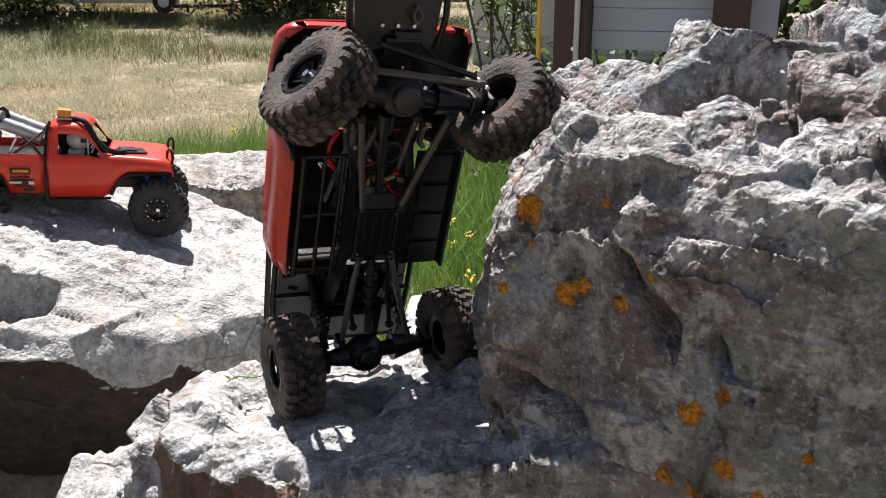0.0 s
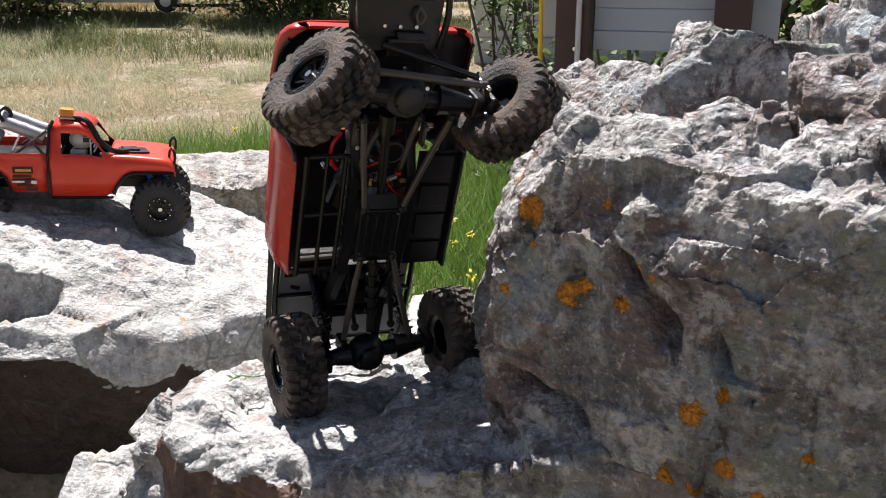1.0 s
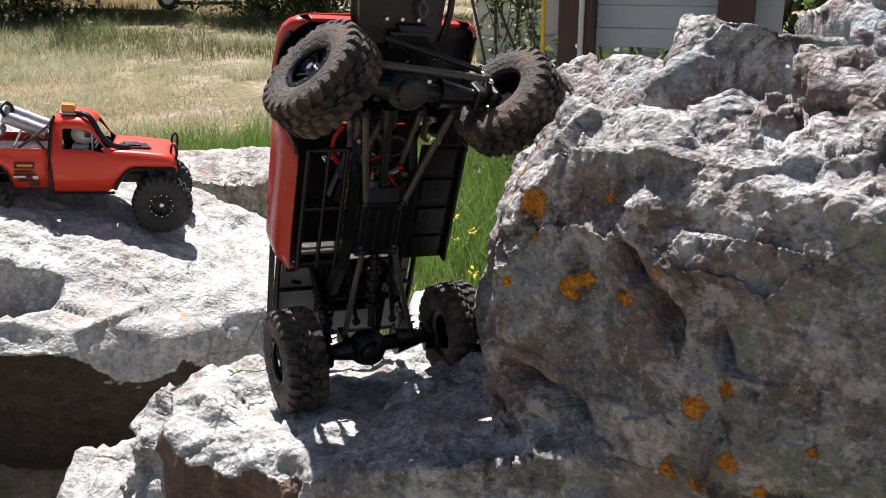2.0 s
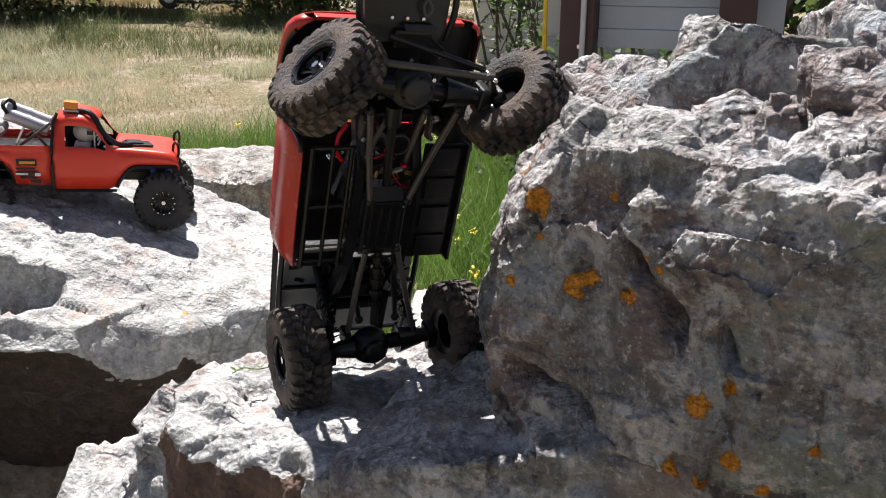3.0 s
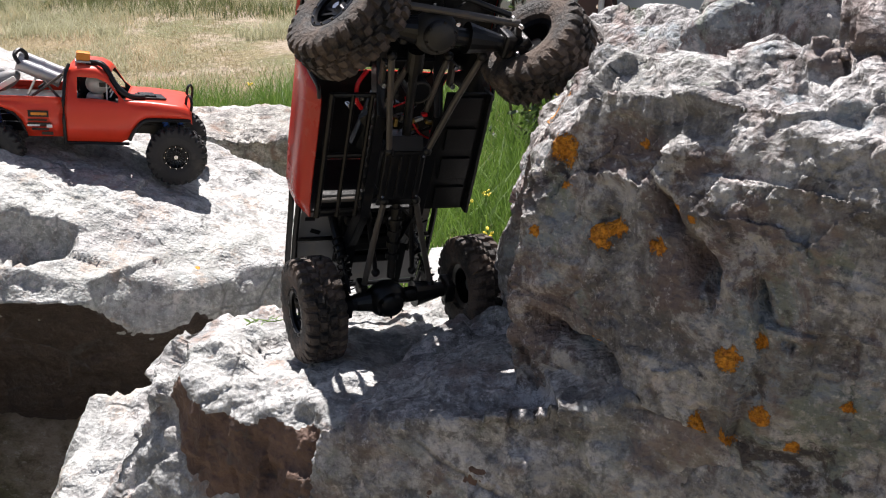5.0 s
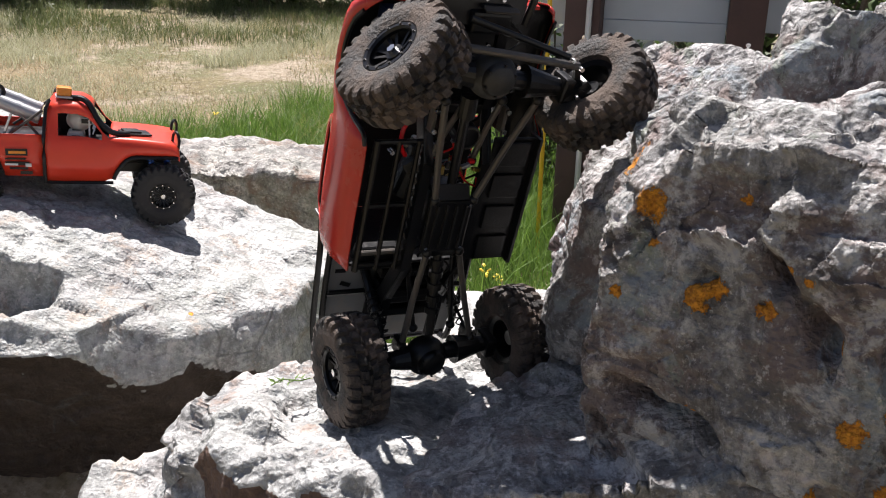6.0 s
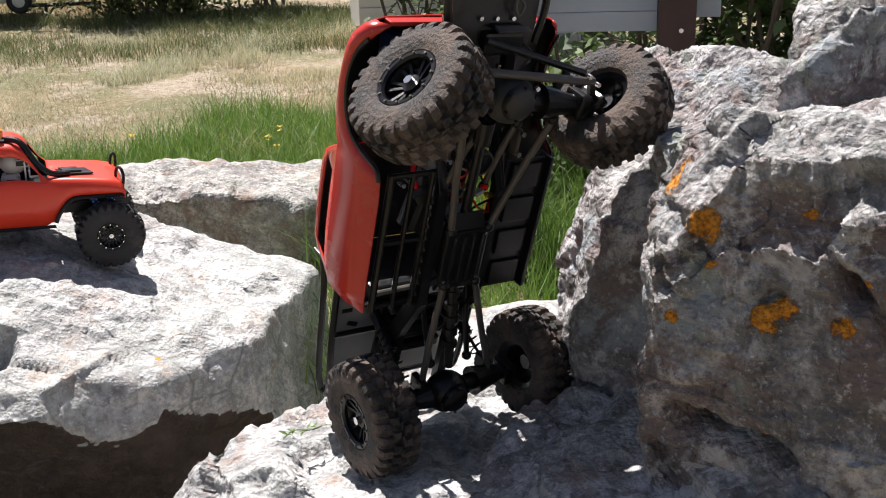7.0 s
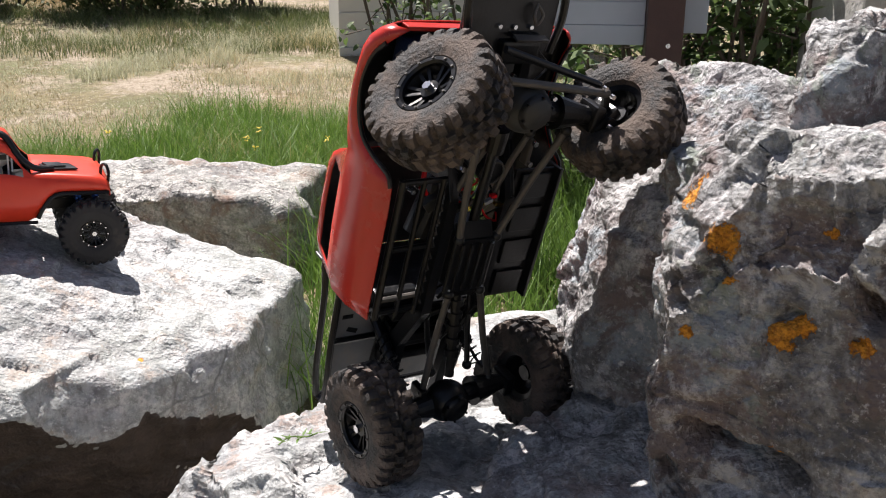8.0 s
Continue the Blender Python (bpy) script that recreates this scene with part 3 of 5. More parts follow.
def tyre_mesh(rubber, R0=0.059, width=0.046, rim=0.43):
    """A chunky crawler tyre round the y axis, its lugs drawn out of the tread."""
    if rubber.name in TYRES:
        return TYRES[rubber.name]
    bm = bmesh.new()
    w, R, r = width / 2, R0 - 0.0055, R0 * rim
    prof = [(-0.62, r), (-0.90, r * 1.10), (-1.0, r * 1.35), (-1.03, R * 0.76), (-0.99, R * 0.88), (-0.90, R * 0.955), (-0.72, R * 0.99), (-0.42, R), (-0.06, R), (0.06, R), (0.42, R), (0.72, R * 0.99), (0.90, R * 0.955), (0.99, R * 0.88), (1.03, R * 0.76), (1.0, r * 1.35), (0.90, r * 1.10), (0.62, r), (0, r * 0.96)]
    n, cnt = 78, len(prof)
    rnd = random.Random(7)
    rings = []
    for k in range(n):
        ring = []
        for s, rad in prof:
            a = 2 * math.pi * (k + 0.9 * abs(s) * (1 if rad > r * 1.4 else 0)) / n
            rad *= 1 + rnd.uniform(-0.006, 0.006)
            ring.append(bm.verts.new((rad * math.cos(a), s * w, rad * math.sin(a))))
        rings.append(ring)
    faces = {}
    for k in range(n):
        a, b = rings[k], rings[(k + 1) % n]
        for i in range(cnt):
            faces[k, i] = bm.faces.new((a[i], a[(i + 1) % cnt], b[(i + 1) % cnt], b[i]))
    bmesh.ops.recalc_face_normals(bm, faces=bm.faces)
    lugs = []
    for g in range(n // 3):
        k = g * 3
        lugs += [[faces[(k + d) % n, i] for d in (0, 1) for i in cols] for cols in ((4, 5, 6), (8,))]
        lugs += [[faces[(k + 1 + d) % n, i] for d in (0, 1) for i in cols] for cols in ((7,),)]
        lugs += [[faces[(k + 2 + d) % n, i] for d in (0, 1) for i in cols] for cols in ((9,),)]
        lugs += [[faces[(k + 1 + d) % n, i] for d in (0, 1) for i in cols] for cols in ((10, 11, 12),)]
    done = set()
    for fs in lugs:
        fs = [f for f in fs if f.is_valid and f not in done]
        if not fs:
            continue
        res = bmesh.ops.extrude_face_region(bm, geom=fs)
        vs = [v for v in res["geom"] if isinstance(v, bmesh.types.BMVert)]
        mid = sum((v.co for v in vs), Vector()) / len(vs)
        up = Vector((mid.x, mid.y * 0.4 if abs(mid.y) > w * 0.6 else 0, mid.z)).normalized()
        hi = 0.0050 * rnd.uniform(0.75, 1.15)
        tw = Matrix.Rotation(rnd.uniform(-0.12, 0.12), 3, up)
        for v in vs:
            v.co = mid + tw @ ((v.co - mid) * rnd.uniform(0.74, 0.86)) + up * hi
        bmesh.ops.delete(bm, geom=[f for f in fs if f.is_valid], context='FACES')
    me = bpy.data.meshes.new("tyre")
    bmesh.ops.recalc_face_normals(bm, faces=bm.faces)
    bm.to_mesh(me)
    bm.free()
    me.materials.append(rubber)
    TYRES[rubber.name] = me
    return me


def wheel(parent, at, axis_turn, rubber, spin=0.0, spokes=6, ring=None, R0=0.059, width=0.046, rim=0.43):
    """A wheel on the local y axis, outer face at -y: tyre, rim with spokes, bolts, nut."""
    hub = new("wheel")
    hub.parent = parent
    hub.matrix_local = pose(*at) @ axis_turn @ pose(0, 0, 0, 0, spin, 0)
    tyre = new("tyre", tyre_mesh(rubber, R0, width, rim))
    tyre.parent = hub
    w, r = width / 2, R0 * rim
    bm = bmesh.new()
    lathe(bm, [(-w * 0.35, r * 0.80), (w * 0.6, r * 0.84), (w * 0.70, r * 1.04), (w * 0.56, r * 1.0), (-w * 0.3, r * 0.93), (-w * 0.62, r * 1.0), (-w * 0.66, r * 0.9)], 40)
    for k in range(spokes):
        for d in (-11, 11):
            m = pose(0, 0, 0, 0, 360 * k / spokes + d, 0) @ pose(0, -w * 0.47, r * 0.54, 14, 0, 0)
            bmesh.ops.create_cube(bm, size=1.0, matrix=m @ Matrix.Diagonal((r * 0.11, 0.0035, r * 0.74, 1)))
    rod(bm, (0, -w * 0.60, 0), (0, w * 0.3, 0), r * 0.32, 14)
    part("rim", bm, BLACK_METAL, hub)
    bm = bmesh.new()
    lathe(bm, [(-w * 0.80, r * 1.12), (-w * 0.90, r * 1.05), (-w * 0.90, r * 0.92), (-w * 0.80, r * 0.86), (-w * 0.62, r * 0.90), (-w * 0.62, r * 1.08)], 40)
    part("beadlock_ring", bm, ring or BLACK_METAL, hub)
    bm = bmesh.new()
    for k in range(12):
        a = 6.28318 * k / 12
        rod(bm, (r * 0.98 * math.cos(a), -w * 0.96, r * 0.98 * math.sin(a)), (r * 0.98 * math.cos(a), -w * 0.84, r * 0.98 * math.sin(a)), 0.0012, 6)
    part("rim_bolts", bm, STEEL if ring else DULL_METAL, hub)
    bm = bmesh.new()
    rod(bm, (0, -w * 0.80, 0), (0, -w * 0.55, 0), 0.0042, 6)
    part("wheel_nut", bm, STEEL, hub)
    return hub


def shell(parent, name, stations, material, label="", thick=0.0018, skip=None, inner=None, ridge=0.004):
    """A body shell from cross-sections: x, half-width at the sill, sill z, half-width at the belt, belt z, half-width at the top, top z."""
    bm = bmesh.new()
    rows = []
    for x, ws, zs, wb, zb, wt, zt in stations:
        half = [(ws, zs), (ws * 0.45 + wb * 0.55 + ridge, zs * 0.55 + zb * 0.45), (wb + ridge * 0.6, zs * 0.1 + zb * 0.9), (wb - 0.001, zb)]
        half += [(wt + (wb - wt) * (1 - 0.95 * f), zb + (zt - zb) * f) for f in (0.14, 0.70, 0.90)] + [(wt * 0.92, zt - 0.0005), (wt * 0.45, zt + 0.002)]
        line = [(y, z) for y, z in half] + [(-y, z) for y, z in reversed(half)]
        rows.append([bm.verts.new((x, y, z)) for y, z in line])
    for i in range(len(rows) - 1):
        a, b = rows[i], rows[i + 1]
        for k in range(len(a) - 1):
            if skip and skip((stations[i][0] + stations[i + 1][0]) / 2, min(k, len(a) - 2 - k)):
                continue
            bm.faces.new((a[k], b[k], b[k + 1], a[k + 1]))
    for ed in bm.edges:
        if len(ed.link_faces) == 2 and ed.calc_face_angle(0.0) > radians(32):
            ed.smooth = False
    ob = part(name, bm, [material, inner or BLACK], parent, label, flat=False)
    md = ob.modifiers.new("thick", 'SOLIDIFY')
    md.thickness, md.offset, md.material_offset = thick, -1, 1
    return ob


def shock(parent, a, b, body_mat):
    a, b = Vector(a), Vector(b)
    bm = bmesh.new()
    rod(bm, a + (b - a) * 0.42, b, 0.0058, 12)
    rod(bm, a, a + (b - a) * 0.5, 0.0018, 8)
    ob = part("shock", bm, body_mat, parent)
    bm = bmesh.new()
    q = (b - a).to_track_quat('Z', 'Y').to_matrix()
    pts = [a + (b - a) * (0.06 + 0.62 * i / 64) + q @ Vector((0.0074 * math.cos(i * 6.28318 / 8), 0.0074 * math.sin(i * 6.28318 / 8), 0)) for i in range(65)]
    tube(bm, pts, 0.0009, 5)
    part("spring", bm, BLACK_METAL, ob)


def bolts(parent, pts, d, r=0.0022):
    for p in pts:
        bm = bmesh.new()
        rod(bm, p, Vector(p) + Vector(d), r, 8)
        part("bolt", bm, STEEL, parent)


# the truck that stands on its tail: x to its nose, y to its left, z to its roof; origin at the middle of the rear axle
REAR_L, REAR_R = Vector((-0.167, 0.941, 0.467)), Vector((0.009, 1.026, 0.469))
FRONT_L, FRONT_R = Vector((-0.117, 0.873, 0.783)), Vector((0.062, 0.945, 0.752))
rear_mid, front_mid = (REAR_L + REAR_R) / 2, (FRONT_L + FRONT_R) / 2
ax = (front_mid - rear_mid).normalized()
ay = ((REAR_R - REAR_L).normalized() + (FRONT_R - FRONT_L).normalized())
ay = (ay - ax * ay.dot(ax)).normalized()
az = ax.cross(ay)
CRAWLER = Matrix((ax, ay, az)).transposed().to_4x4()
CRAWLER.translation = rear_mid
CY = -0.014        # the sprung chassis sits to one side of the axles


def crawler():
    t = thing("rock_crawler", CRAWLER, "red model crawler truck standing on its tail with muddy tyres", "model truck")
    inv = CRAWLER.inverted()
    rl, rr, fl, fr = (inv @ v for v in (REAR_L, REAR_R, FRONT_L, FRONT_R))

    def axle_turn(a, b):
        d = (b - a).normalized()
        return Matrix.Rotation(math.atan2(-d.x, d.y), 4, 'Z') @ Matrix.Rotation(math.atan2(d.z, d.y), 4, 'X')
    tr, tf = axle_turn(rl, rr), axle_turn(fl, fr)
    flip = pose(0, 0, 0, 0, 0, 180)
    steer = pose(0, 0, 0, 0, 0, 38)
    wheel(t, rl, tr, RUBBER, spin=10)
    wheel(t, rr, tr @ flip, RUBBER, spin=35)
    wheel(t, fl, tf @ steer, RUBBER, spin=20)
    wheel(t, fr, tf @ steer @ flip, RUBBER, spin=5)
    for nm, a, b, tm, front in (("rear_axle", rl, rr, tr, False), ("front_axle", fl, fr, tf, True)):
        bm = bmesh.new()
        rod(bm, (0, -0.066, 0), (0, 0.066, 0), 0.0088, 16)
        for s in (-1, 1):
            rod(bm, (0, s * 0.020, 0), (0, s * 0.050, 0), 0.0155, 16, 0.0095)
            box(bm, (0.024, 0.012, 0.026), (0, s * 0.062, 0), (0, 0, 0), 0.003)
            box(bm, (0.018, 0.007, 0.020), (-0.008 if front else 0.010, s * 0.040, 0.010), (0, 0, 0), 0.002)
        ob = part(nm, bm, BLACK, t)
        ob.matrix_local = Matrix.Translation((a + b) / 2) @ tm
        bm = bmesh.new()
        bmesh.ops.create_uvsphere(bm, u_segments=24, v_segments=14, radius=0.0205, matrix=pose(0.002, -0.014, -0.003) @ Matrix.Diagonal((1.05, 1.1, 1, 1)))
        rod(bm, (0.004, -0.014, -0.018), (0.004, -0.014, -0.024), 0.0165, 20, 0.012)
        dc = part("diff_housing", bm, BLACK if not front else GREY_DARK, ob, flat=False)
        bm = bmesh.new()
        for k in range(6):
            ang = k * 1.0472
            rod(bm, (0.004 + 0.0145 * math.cos(ang), -0.014 + 0.0145 * math.sin(ang), -0.020), (0.004 + 0.0145 * math.cos(ang), -0.014 + 0.0145 * math.sin(ang), -0.0235), 0.0012, 6)
        part("cover_bolts", bm, BLACK_METAL, dc)
        if front:
            for s in (-1, 1):
                bm = bmesh.new()
                box(bm, (0.030, 0.012, 0.030), (0.0, s * 0.072, 0), (0, 0, 38), 0.004)
                rod(bm, (0, s * 0.072, -0.018), (0, s * 0.072, 0.018), 0.006, 12)
                box(bm, (0.026, 0.006, 0.006), (0.014, s * 0.070, -0.004), (0, 0, -20 * s), 0.001)
                part("steering_knuckle", bm, BLACK_METAL, ob)
            bm = bmesh.new()
            tube(bm, soft_curve([(0.024, -0.060, -0.006), (0.026, 0.0, -0.012), (0.025, 0.050, -0.010), (0.024, 0.066, -0.006)], 5), 0.0038, 10)
            part("tie_rod", bm, DULL_METAL, ob, "dusty grey steering rod")
            bm = bmesh.new()
            rod(bm, (0.046, -0.045, 0.006), (0.030, 0.056, -0.004), 0.0032, 10)
            part("drag_link", bm, BLACK_METAL, ob)
            bolts(ob, [(0.024, 0.066, -0.012), (0.030, 0.056, -0.010), (0.018, 0.0, -0.016), (0.0, 0.066, -0.022)], (0, 0, -0.004), 0.0021)
    # chassis rails with lightening holes and cross members
    for s in (-1, 1):
        bm = bmesh.new()
        pts = [(-0.055, 0.060), (0.04, 0.056), (0.095, 0.030), (0.215, 0.028), (0.262, 0.052), (0.395, 0.056)]
        for (x0, z0), (x1, z1) in zip(pts, pts[1:]):
            L = math.hypot(x1 - x0, z1 - z0)
            box(bm, (L + 0.004, 0.004, 0.017), ((x0 + x1) / 2, CY + s * 0.034, (z0 + z1) / 2), (0, -math.degrees(math.atan2(z1 - z0, x1 - x0)), 0), 0.0008)
            box(bm, (L, 0.010, 0.0022), ((x0 + x1) / 2, CY + s * 0.031, (z0 + z1) / 2 - 0.0075), (0, -math.degrees(math.atan2(z1 - z0, x1 - x0)), 0))
        rail = part("chassis_rail", bm, BLACK_METAL, t)
        bm = bmesh.new()
        for i in range(9):
            box(bm, (0.006, 0.0012, 0.006), (0.105 + i * 0.0125, CY + s * 0.0365, 0.030), (0, 45, 0))
        part("rail_slots", bm, DULL_METAL, rail)
    for x, z in ((-0.05, 0.058), (0.045, 0.052), (0.262, 0.048), (0.345, 0.052)):
        bm = bmesh.new()
        box(bm, (0.010, 0.066, 0.008), (x, CY, z), (0, 0, 0), 0.0015)
        part("cross_member", bm, BLACK, t)
    bm = bmesh.new()
    box(bm, (0.058, 0.046, 0.005), (0.150, CY, 0.015), (0, 0, 0), 0.002)
    for k in range(4):
        box(bm, (0.050, 0.0026, 0.003), (0.150, CY - 0.015 + k * 0.010, 0.0115), (0, 0, 0), 0.0008)
    skid = part("skid_plate", bm, BLACK, t)
    bolts(skid, [(0.126, CY - 0.019, 0.0125), (0.126, CY + 0.019, 0.0125), (0.174, CY + 0.019, 0.0125)], (0, 0, -0.0016), 0.0016)
    for x, tilt in ((0.105, 32), (0.195, -32)):
        bm = bmesh.new()
        box(bm, (0.020, 0.040, 0.004), (x + (0.012 if x < 0.15 else -0.012), CY, 0.020), (0, tilt, 0), 0.001)
        part("skid_ramp", bm, BLACK, t)
    bm = bmesh.new()
    box(bm, (0.060, 0.042, 0.036), (0.155, CY, 0.038), (0, 0, 0), 0.005)
    rod(bm, (0.16, CY - 0.03, 0.060), (0.215, CY - 0.012, 0.066), 0.0175, 20)
    part("gearbox", bm, BLACK, t)
    bm = bmesh.new()
    rod(bm, (0.180, CY + 0.004, 0.030), (0.288, CY - 0.010, 0.010), 0.0048, 12)
    rod(bm, (0.270, CY - 0.008, 0.012), (0.292, CY - 0.010, 0.009), 0.0085, 14)
    part("front_driveshaft", bm, BLACK, t)
    bm = bmesh.new()
    rod(bm, (0.125, CY + 0.004, 0.030), (0.022, CY + 0.006, 0.008), 0.0048, 12)
    for i in range(5):
        rod(bm, (0.045 + i * 0.013, CY + 0.005, 0.0125 + i * 0.003), (0.051 + i * 0.013, CY + 0.005, 0.0137 + i * 0.003), 0.0075, 12)
    part("rear_driveshaft", bm, BLACK, t)
    for nm, a, b, r, mt in (("suspension_link", (0.290, -0.052, 0.0), (0.178, CY - 0.018, 0.016), 0.0034, DULL_METAL), ("suspension_link", (0.292, 0.042, 0.0), (0.178, CY + 0.024, 0.016), 0.0034, DULL_METAL),
                        ("suspension_link", (0.288, -0.024, 0.012), (0.205, CY - 0.030, 0.030), 0.0030, DULL_METAL), ("suspension_link", (0.286, 0.012, 0.012), (0.212, CY + 0.022, 0.034), 0.0030, DULL_METAL),
                        ("suspension_link", (0.012, -0.040, 0.004), (0.118, CY - 0.014, 0.016), 0.0034, DULL_METAL), ("suspension_link", (0.012, 0.040, 0.004), (0.118, CY + 0.022, 0.016), 0.0034, DULL_METAL),
                        ("suspension_link", (0.020, -0.022, 0.020), (0.105, CY - 0.026, 0.034), 0.0030, BLACK_METAL), ("suspension_link", (0.020, 0.022, 0.020), (0.105, CY + 0.026, 0.034), 0.0030, BLACK_METAL)):
        bm = bmesh.new()
        a, b = Vector(a), Vector(b)
        mid = (a + b) / 2 + Vector((0, 0, 0.002))
        tube(bm, soft_curve([a, a * 0.75 + b * 0.25 + Vector((0, 0, 0.001)), mid, b], 4), r, 10)
        lk = part(nm, bm, mt, t)
        for p in (a, b):
            bm = bmesh.new()
            bmesh.ops.create_uvsphere(bm, u_segments=12, v_segments=8, radius=0.0052, matrix=Matrix.Translation(p))
            part("rod_end", bm, BLACK, lk, flat=False)
    for y in (-0.051, 0.022):       # link plates with bright bolts
        bm = bmesh.new()
        box(bm, (0.026, 0.004, 0.010), (0.264, y, 0.020), (0, 0, 0), 0.001)
        pl = part("link_plate", bm, DULL_METAL, t)
        bolts(pl, [(0.254, y, 0.013), (0.274, y, 0.013)], (0, 0, -0.003), 0.0026)
    for s in (-1, 1):
        shock(t, (0.004, s * 0.050 - 0.004, 0.006), (0.052, CY + s * 0.042, 0.098), BLACK_METAL)
        shock(t, (0.306, s * 0.050 - 0.004, 0.010), (0.262, CY + s * 0.044, 0.100), BLACK_METAL)
    # red shell
    st = [(0.092, 0.090, 0.030, 0.096, 0.094, 0.082, 0.150), (0.106, 0.092, 0.029, 0.100, 0.095, 0.080, 0.166), (0.150, 0.093, 0.028, 0.102, 0.096, 0.079, 0.170), (0.190, 0.093, 0.028, 0.102, 0.097, 0.080, 0.166), (0.205, 0.093, 0.028, 0.102, 0.098, 0.082, 0.156),
          (0.230, 0.093, 0.030, 0.102, 0.099, 0.090, 0.110), (0.240, 0.094, 0.036, 0.102, 0.098, 0.091, 0.106), (0.247, 0.098, 0.056, 0.103, 0.098, 0.091, 0.105), (0.258, 0.102, 0.073, 0.104, 0.098, 0.090, 0.104), (0.276, 0.104, 0.083, 0.105, 0.099, 0.089, 0.103),
          (0.297, 0.105, 0.086, 0.105, 0.099, 0.088, 0.102), (0.316, 0.104, 0.084, 0.104, 0.098, 0.087, 0.101), (0.332, 0.102, 0.078, 0.103, 0.096, 0.086, 0.099), (0.343, 0.098, 0.070, 0.101, 0.092, 0.084, 0.096), (0.352, 0.092, 0.064, 0.096, 0.086, 0.080, 0.092), (0.358, 0.084, 0.062, 0.088, 0.080, 0.074, 0.086)]
    body = shell(t, "body_shell", st, RED, "glossy red painted shell, scuffed, black inside", skip=lambda x, k: (0.108 < x < 0.20 and k == 4) or (0.205 < x < 0.230 and k >= 6), ridge=0.005)
    body.location = (0, CY, 0)
    for s in (-1, 1):
        bm = bmesh.new()
        tube(bm, soft_curve([(x, s * (ws + 0.001) + CY, zs) for x, ws, zs, *_ in st[5:14]], 3), 0.0022, 6)
        part("arch_trim", bm, BLACK, t)
    bm = bmesh.new()
    box(bm, (0.003, 0.176, 0.11), (0.094, CY, 0.092), (0, 0, 0), 0.001)
    part("cab_back", bm, BLACK, t)
    bm = bmesh.new()
    box(bm, (0.004, 0.160, 0.012), (0.355, CY, 0.078), (0, 0, 0), 0.001)
    part("front_fascia", bm, RED, t)
    # floor: ladder of bars on one side, closed pan on the other
    for y in (-0.096, -0.074, -0.054):
        bm = bmesh.new()
        tube(bm, [(0.092, y, 0.030), (0.236, y, 0.030)], 0.0036 if y < -0.09 else 0.0026, 8)
        part("side_bar", bm, BLACK_METAL, t)
    for x in (0.098, 0.112, 0.166, 0.234):
        bm = bmesh.new()
        tube(bm, [(x, -0.096, 0.030), (x, -0.046, 0.032)], 0.0028, 8)
        part("cross_bar", bm, DULL_METAL if x == 0.112 else BLACK_METAL, t)
    bm = bmesh.new()
    box(bm, (0.142, 0.048, 0.003), (0.166, 0.052, 0.034), (0, 0, 0), 0.001)
    part("floor_pan", bm, BLACK, t)
    bm = bmesh.new()
    box(bm, (0.146, 0.004, 0.020), (0.166, 0.076, 0.034), (0, 0, 0), 0.001)
    part("side_rail", bm, BLACK, t)
    for i in range(4):
        bm = bmesh.new()
        box(bm, (0.026, 0.034, 0.004), (0.112 + i * 0.036, 0.052, 0.031), (0, 0, 0), 0.001)
        part("pan_rib", bm, BLACK, t)
    bm = bmesh.new()
    box(bm, (0.030, 0.046, 0.012), (0.098, -0.070, 0.046), (0, 10, 0), 0.003)
    part("rear_step_box", bm, BLACK, t)
    bm = bmesh.new()
    box(bm, (0.052, 0.034, 0.030), (0.318, -0.074, 0.078), (0, 0, 0), 0.003)
    part("battery", bm, BLUE_DARK, t, "dark blue battery pack")
    bm = bmesh.new()
    box(bm, (0.020, 0.040, 0.034), (0.352, CY + 0.006, 0.044), (0, 0, 0), 0.003)
    box(bm, (0.004, 0.030, 0.012), (0.366, CY + 0.010, 0.036), (0, 0, 0), 0.001)
    part("steering_servo", bm, BLACK, t)
    bm = bmesh.new()
    box(bm, (0.0022, 0.034, 0.007), (0.3655, CY + 0.012, 0.026), (0, 20, 0))
    part("servo_label", bm, DULL_METAL, t)
    rnd = random.Random(3)
    for i in range(9):            # wiring under the cab
        bm = bmesh.new()
        p = Vector((0.205 + rnd.uniform(-0.012, 0.02), CY + rnd.uniform(-0.02, 0.026), 0.034 + rnd.uniform(0, 0.01)))
        pts = [p]
        for k in range(4):
            p = p + Vector((rnd.uniform(-0.012, 0.012), rnd.uniform(-0.014, 0.014), rnd.uniform(-0.006, 0.008)))
            pts.append(p)
        tube(bm, soft_curve(pts, 4), 0.0011, 6)
        part("wire", bm, (RED_WIRE, GOLD, BLACK, SILVER)[i % 4], t)
    bm = bmesh.new()
    tube(bm, soft_curve([(0.252, -0.056, 0.050), (0.240, -0.066, 0.044), (0.224, -0.066, 0.042), (0.212, -0.058, 0.046)], 6), 0.0023, 8)
    part("wire", bm, RED_WIRE, t, "thick red battery wire")
    bm = bmesh.new()
    for i in range(3):
        rod(bm, (0.212 + i * 0.004, -0.070 + i * 0.006, 0.058), (0.213 + i * 0.004, -0.070 + i * 0.006, 0.048), 0.0022, 8)
    part("battery_plug", bm, STEEL, t)
    # bumper plate, bull bar, winch
    bm = bmesh.new()
    half = [(0.348, 0.034), (0.362, 0.042), (0.395, 0.045), (0.420, 0.041), (0.432, 0.030)]
    loop = [(x, CY + y) for x, y in half] + [(x, CY - y) for x, y in reversed(half)]
    for dz in (0.0, 0.0035):
        bm.faces.new([bm.verts.new((x, y, 0.034 + dz + (x - 0.348) * 0.16)) for x, y in loop])
    lo, hi = [f.verts[:] for f in bm.faces]
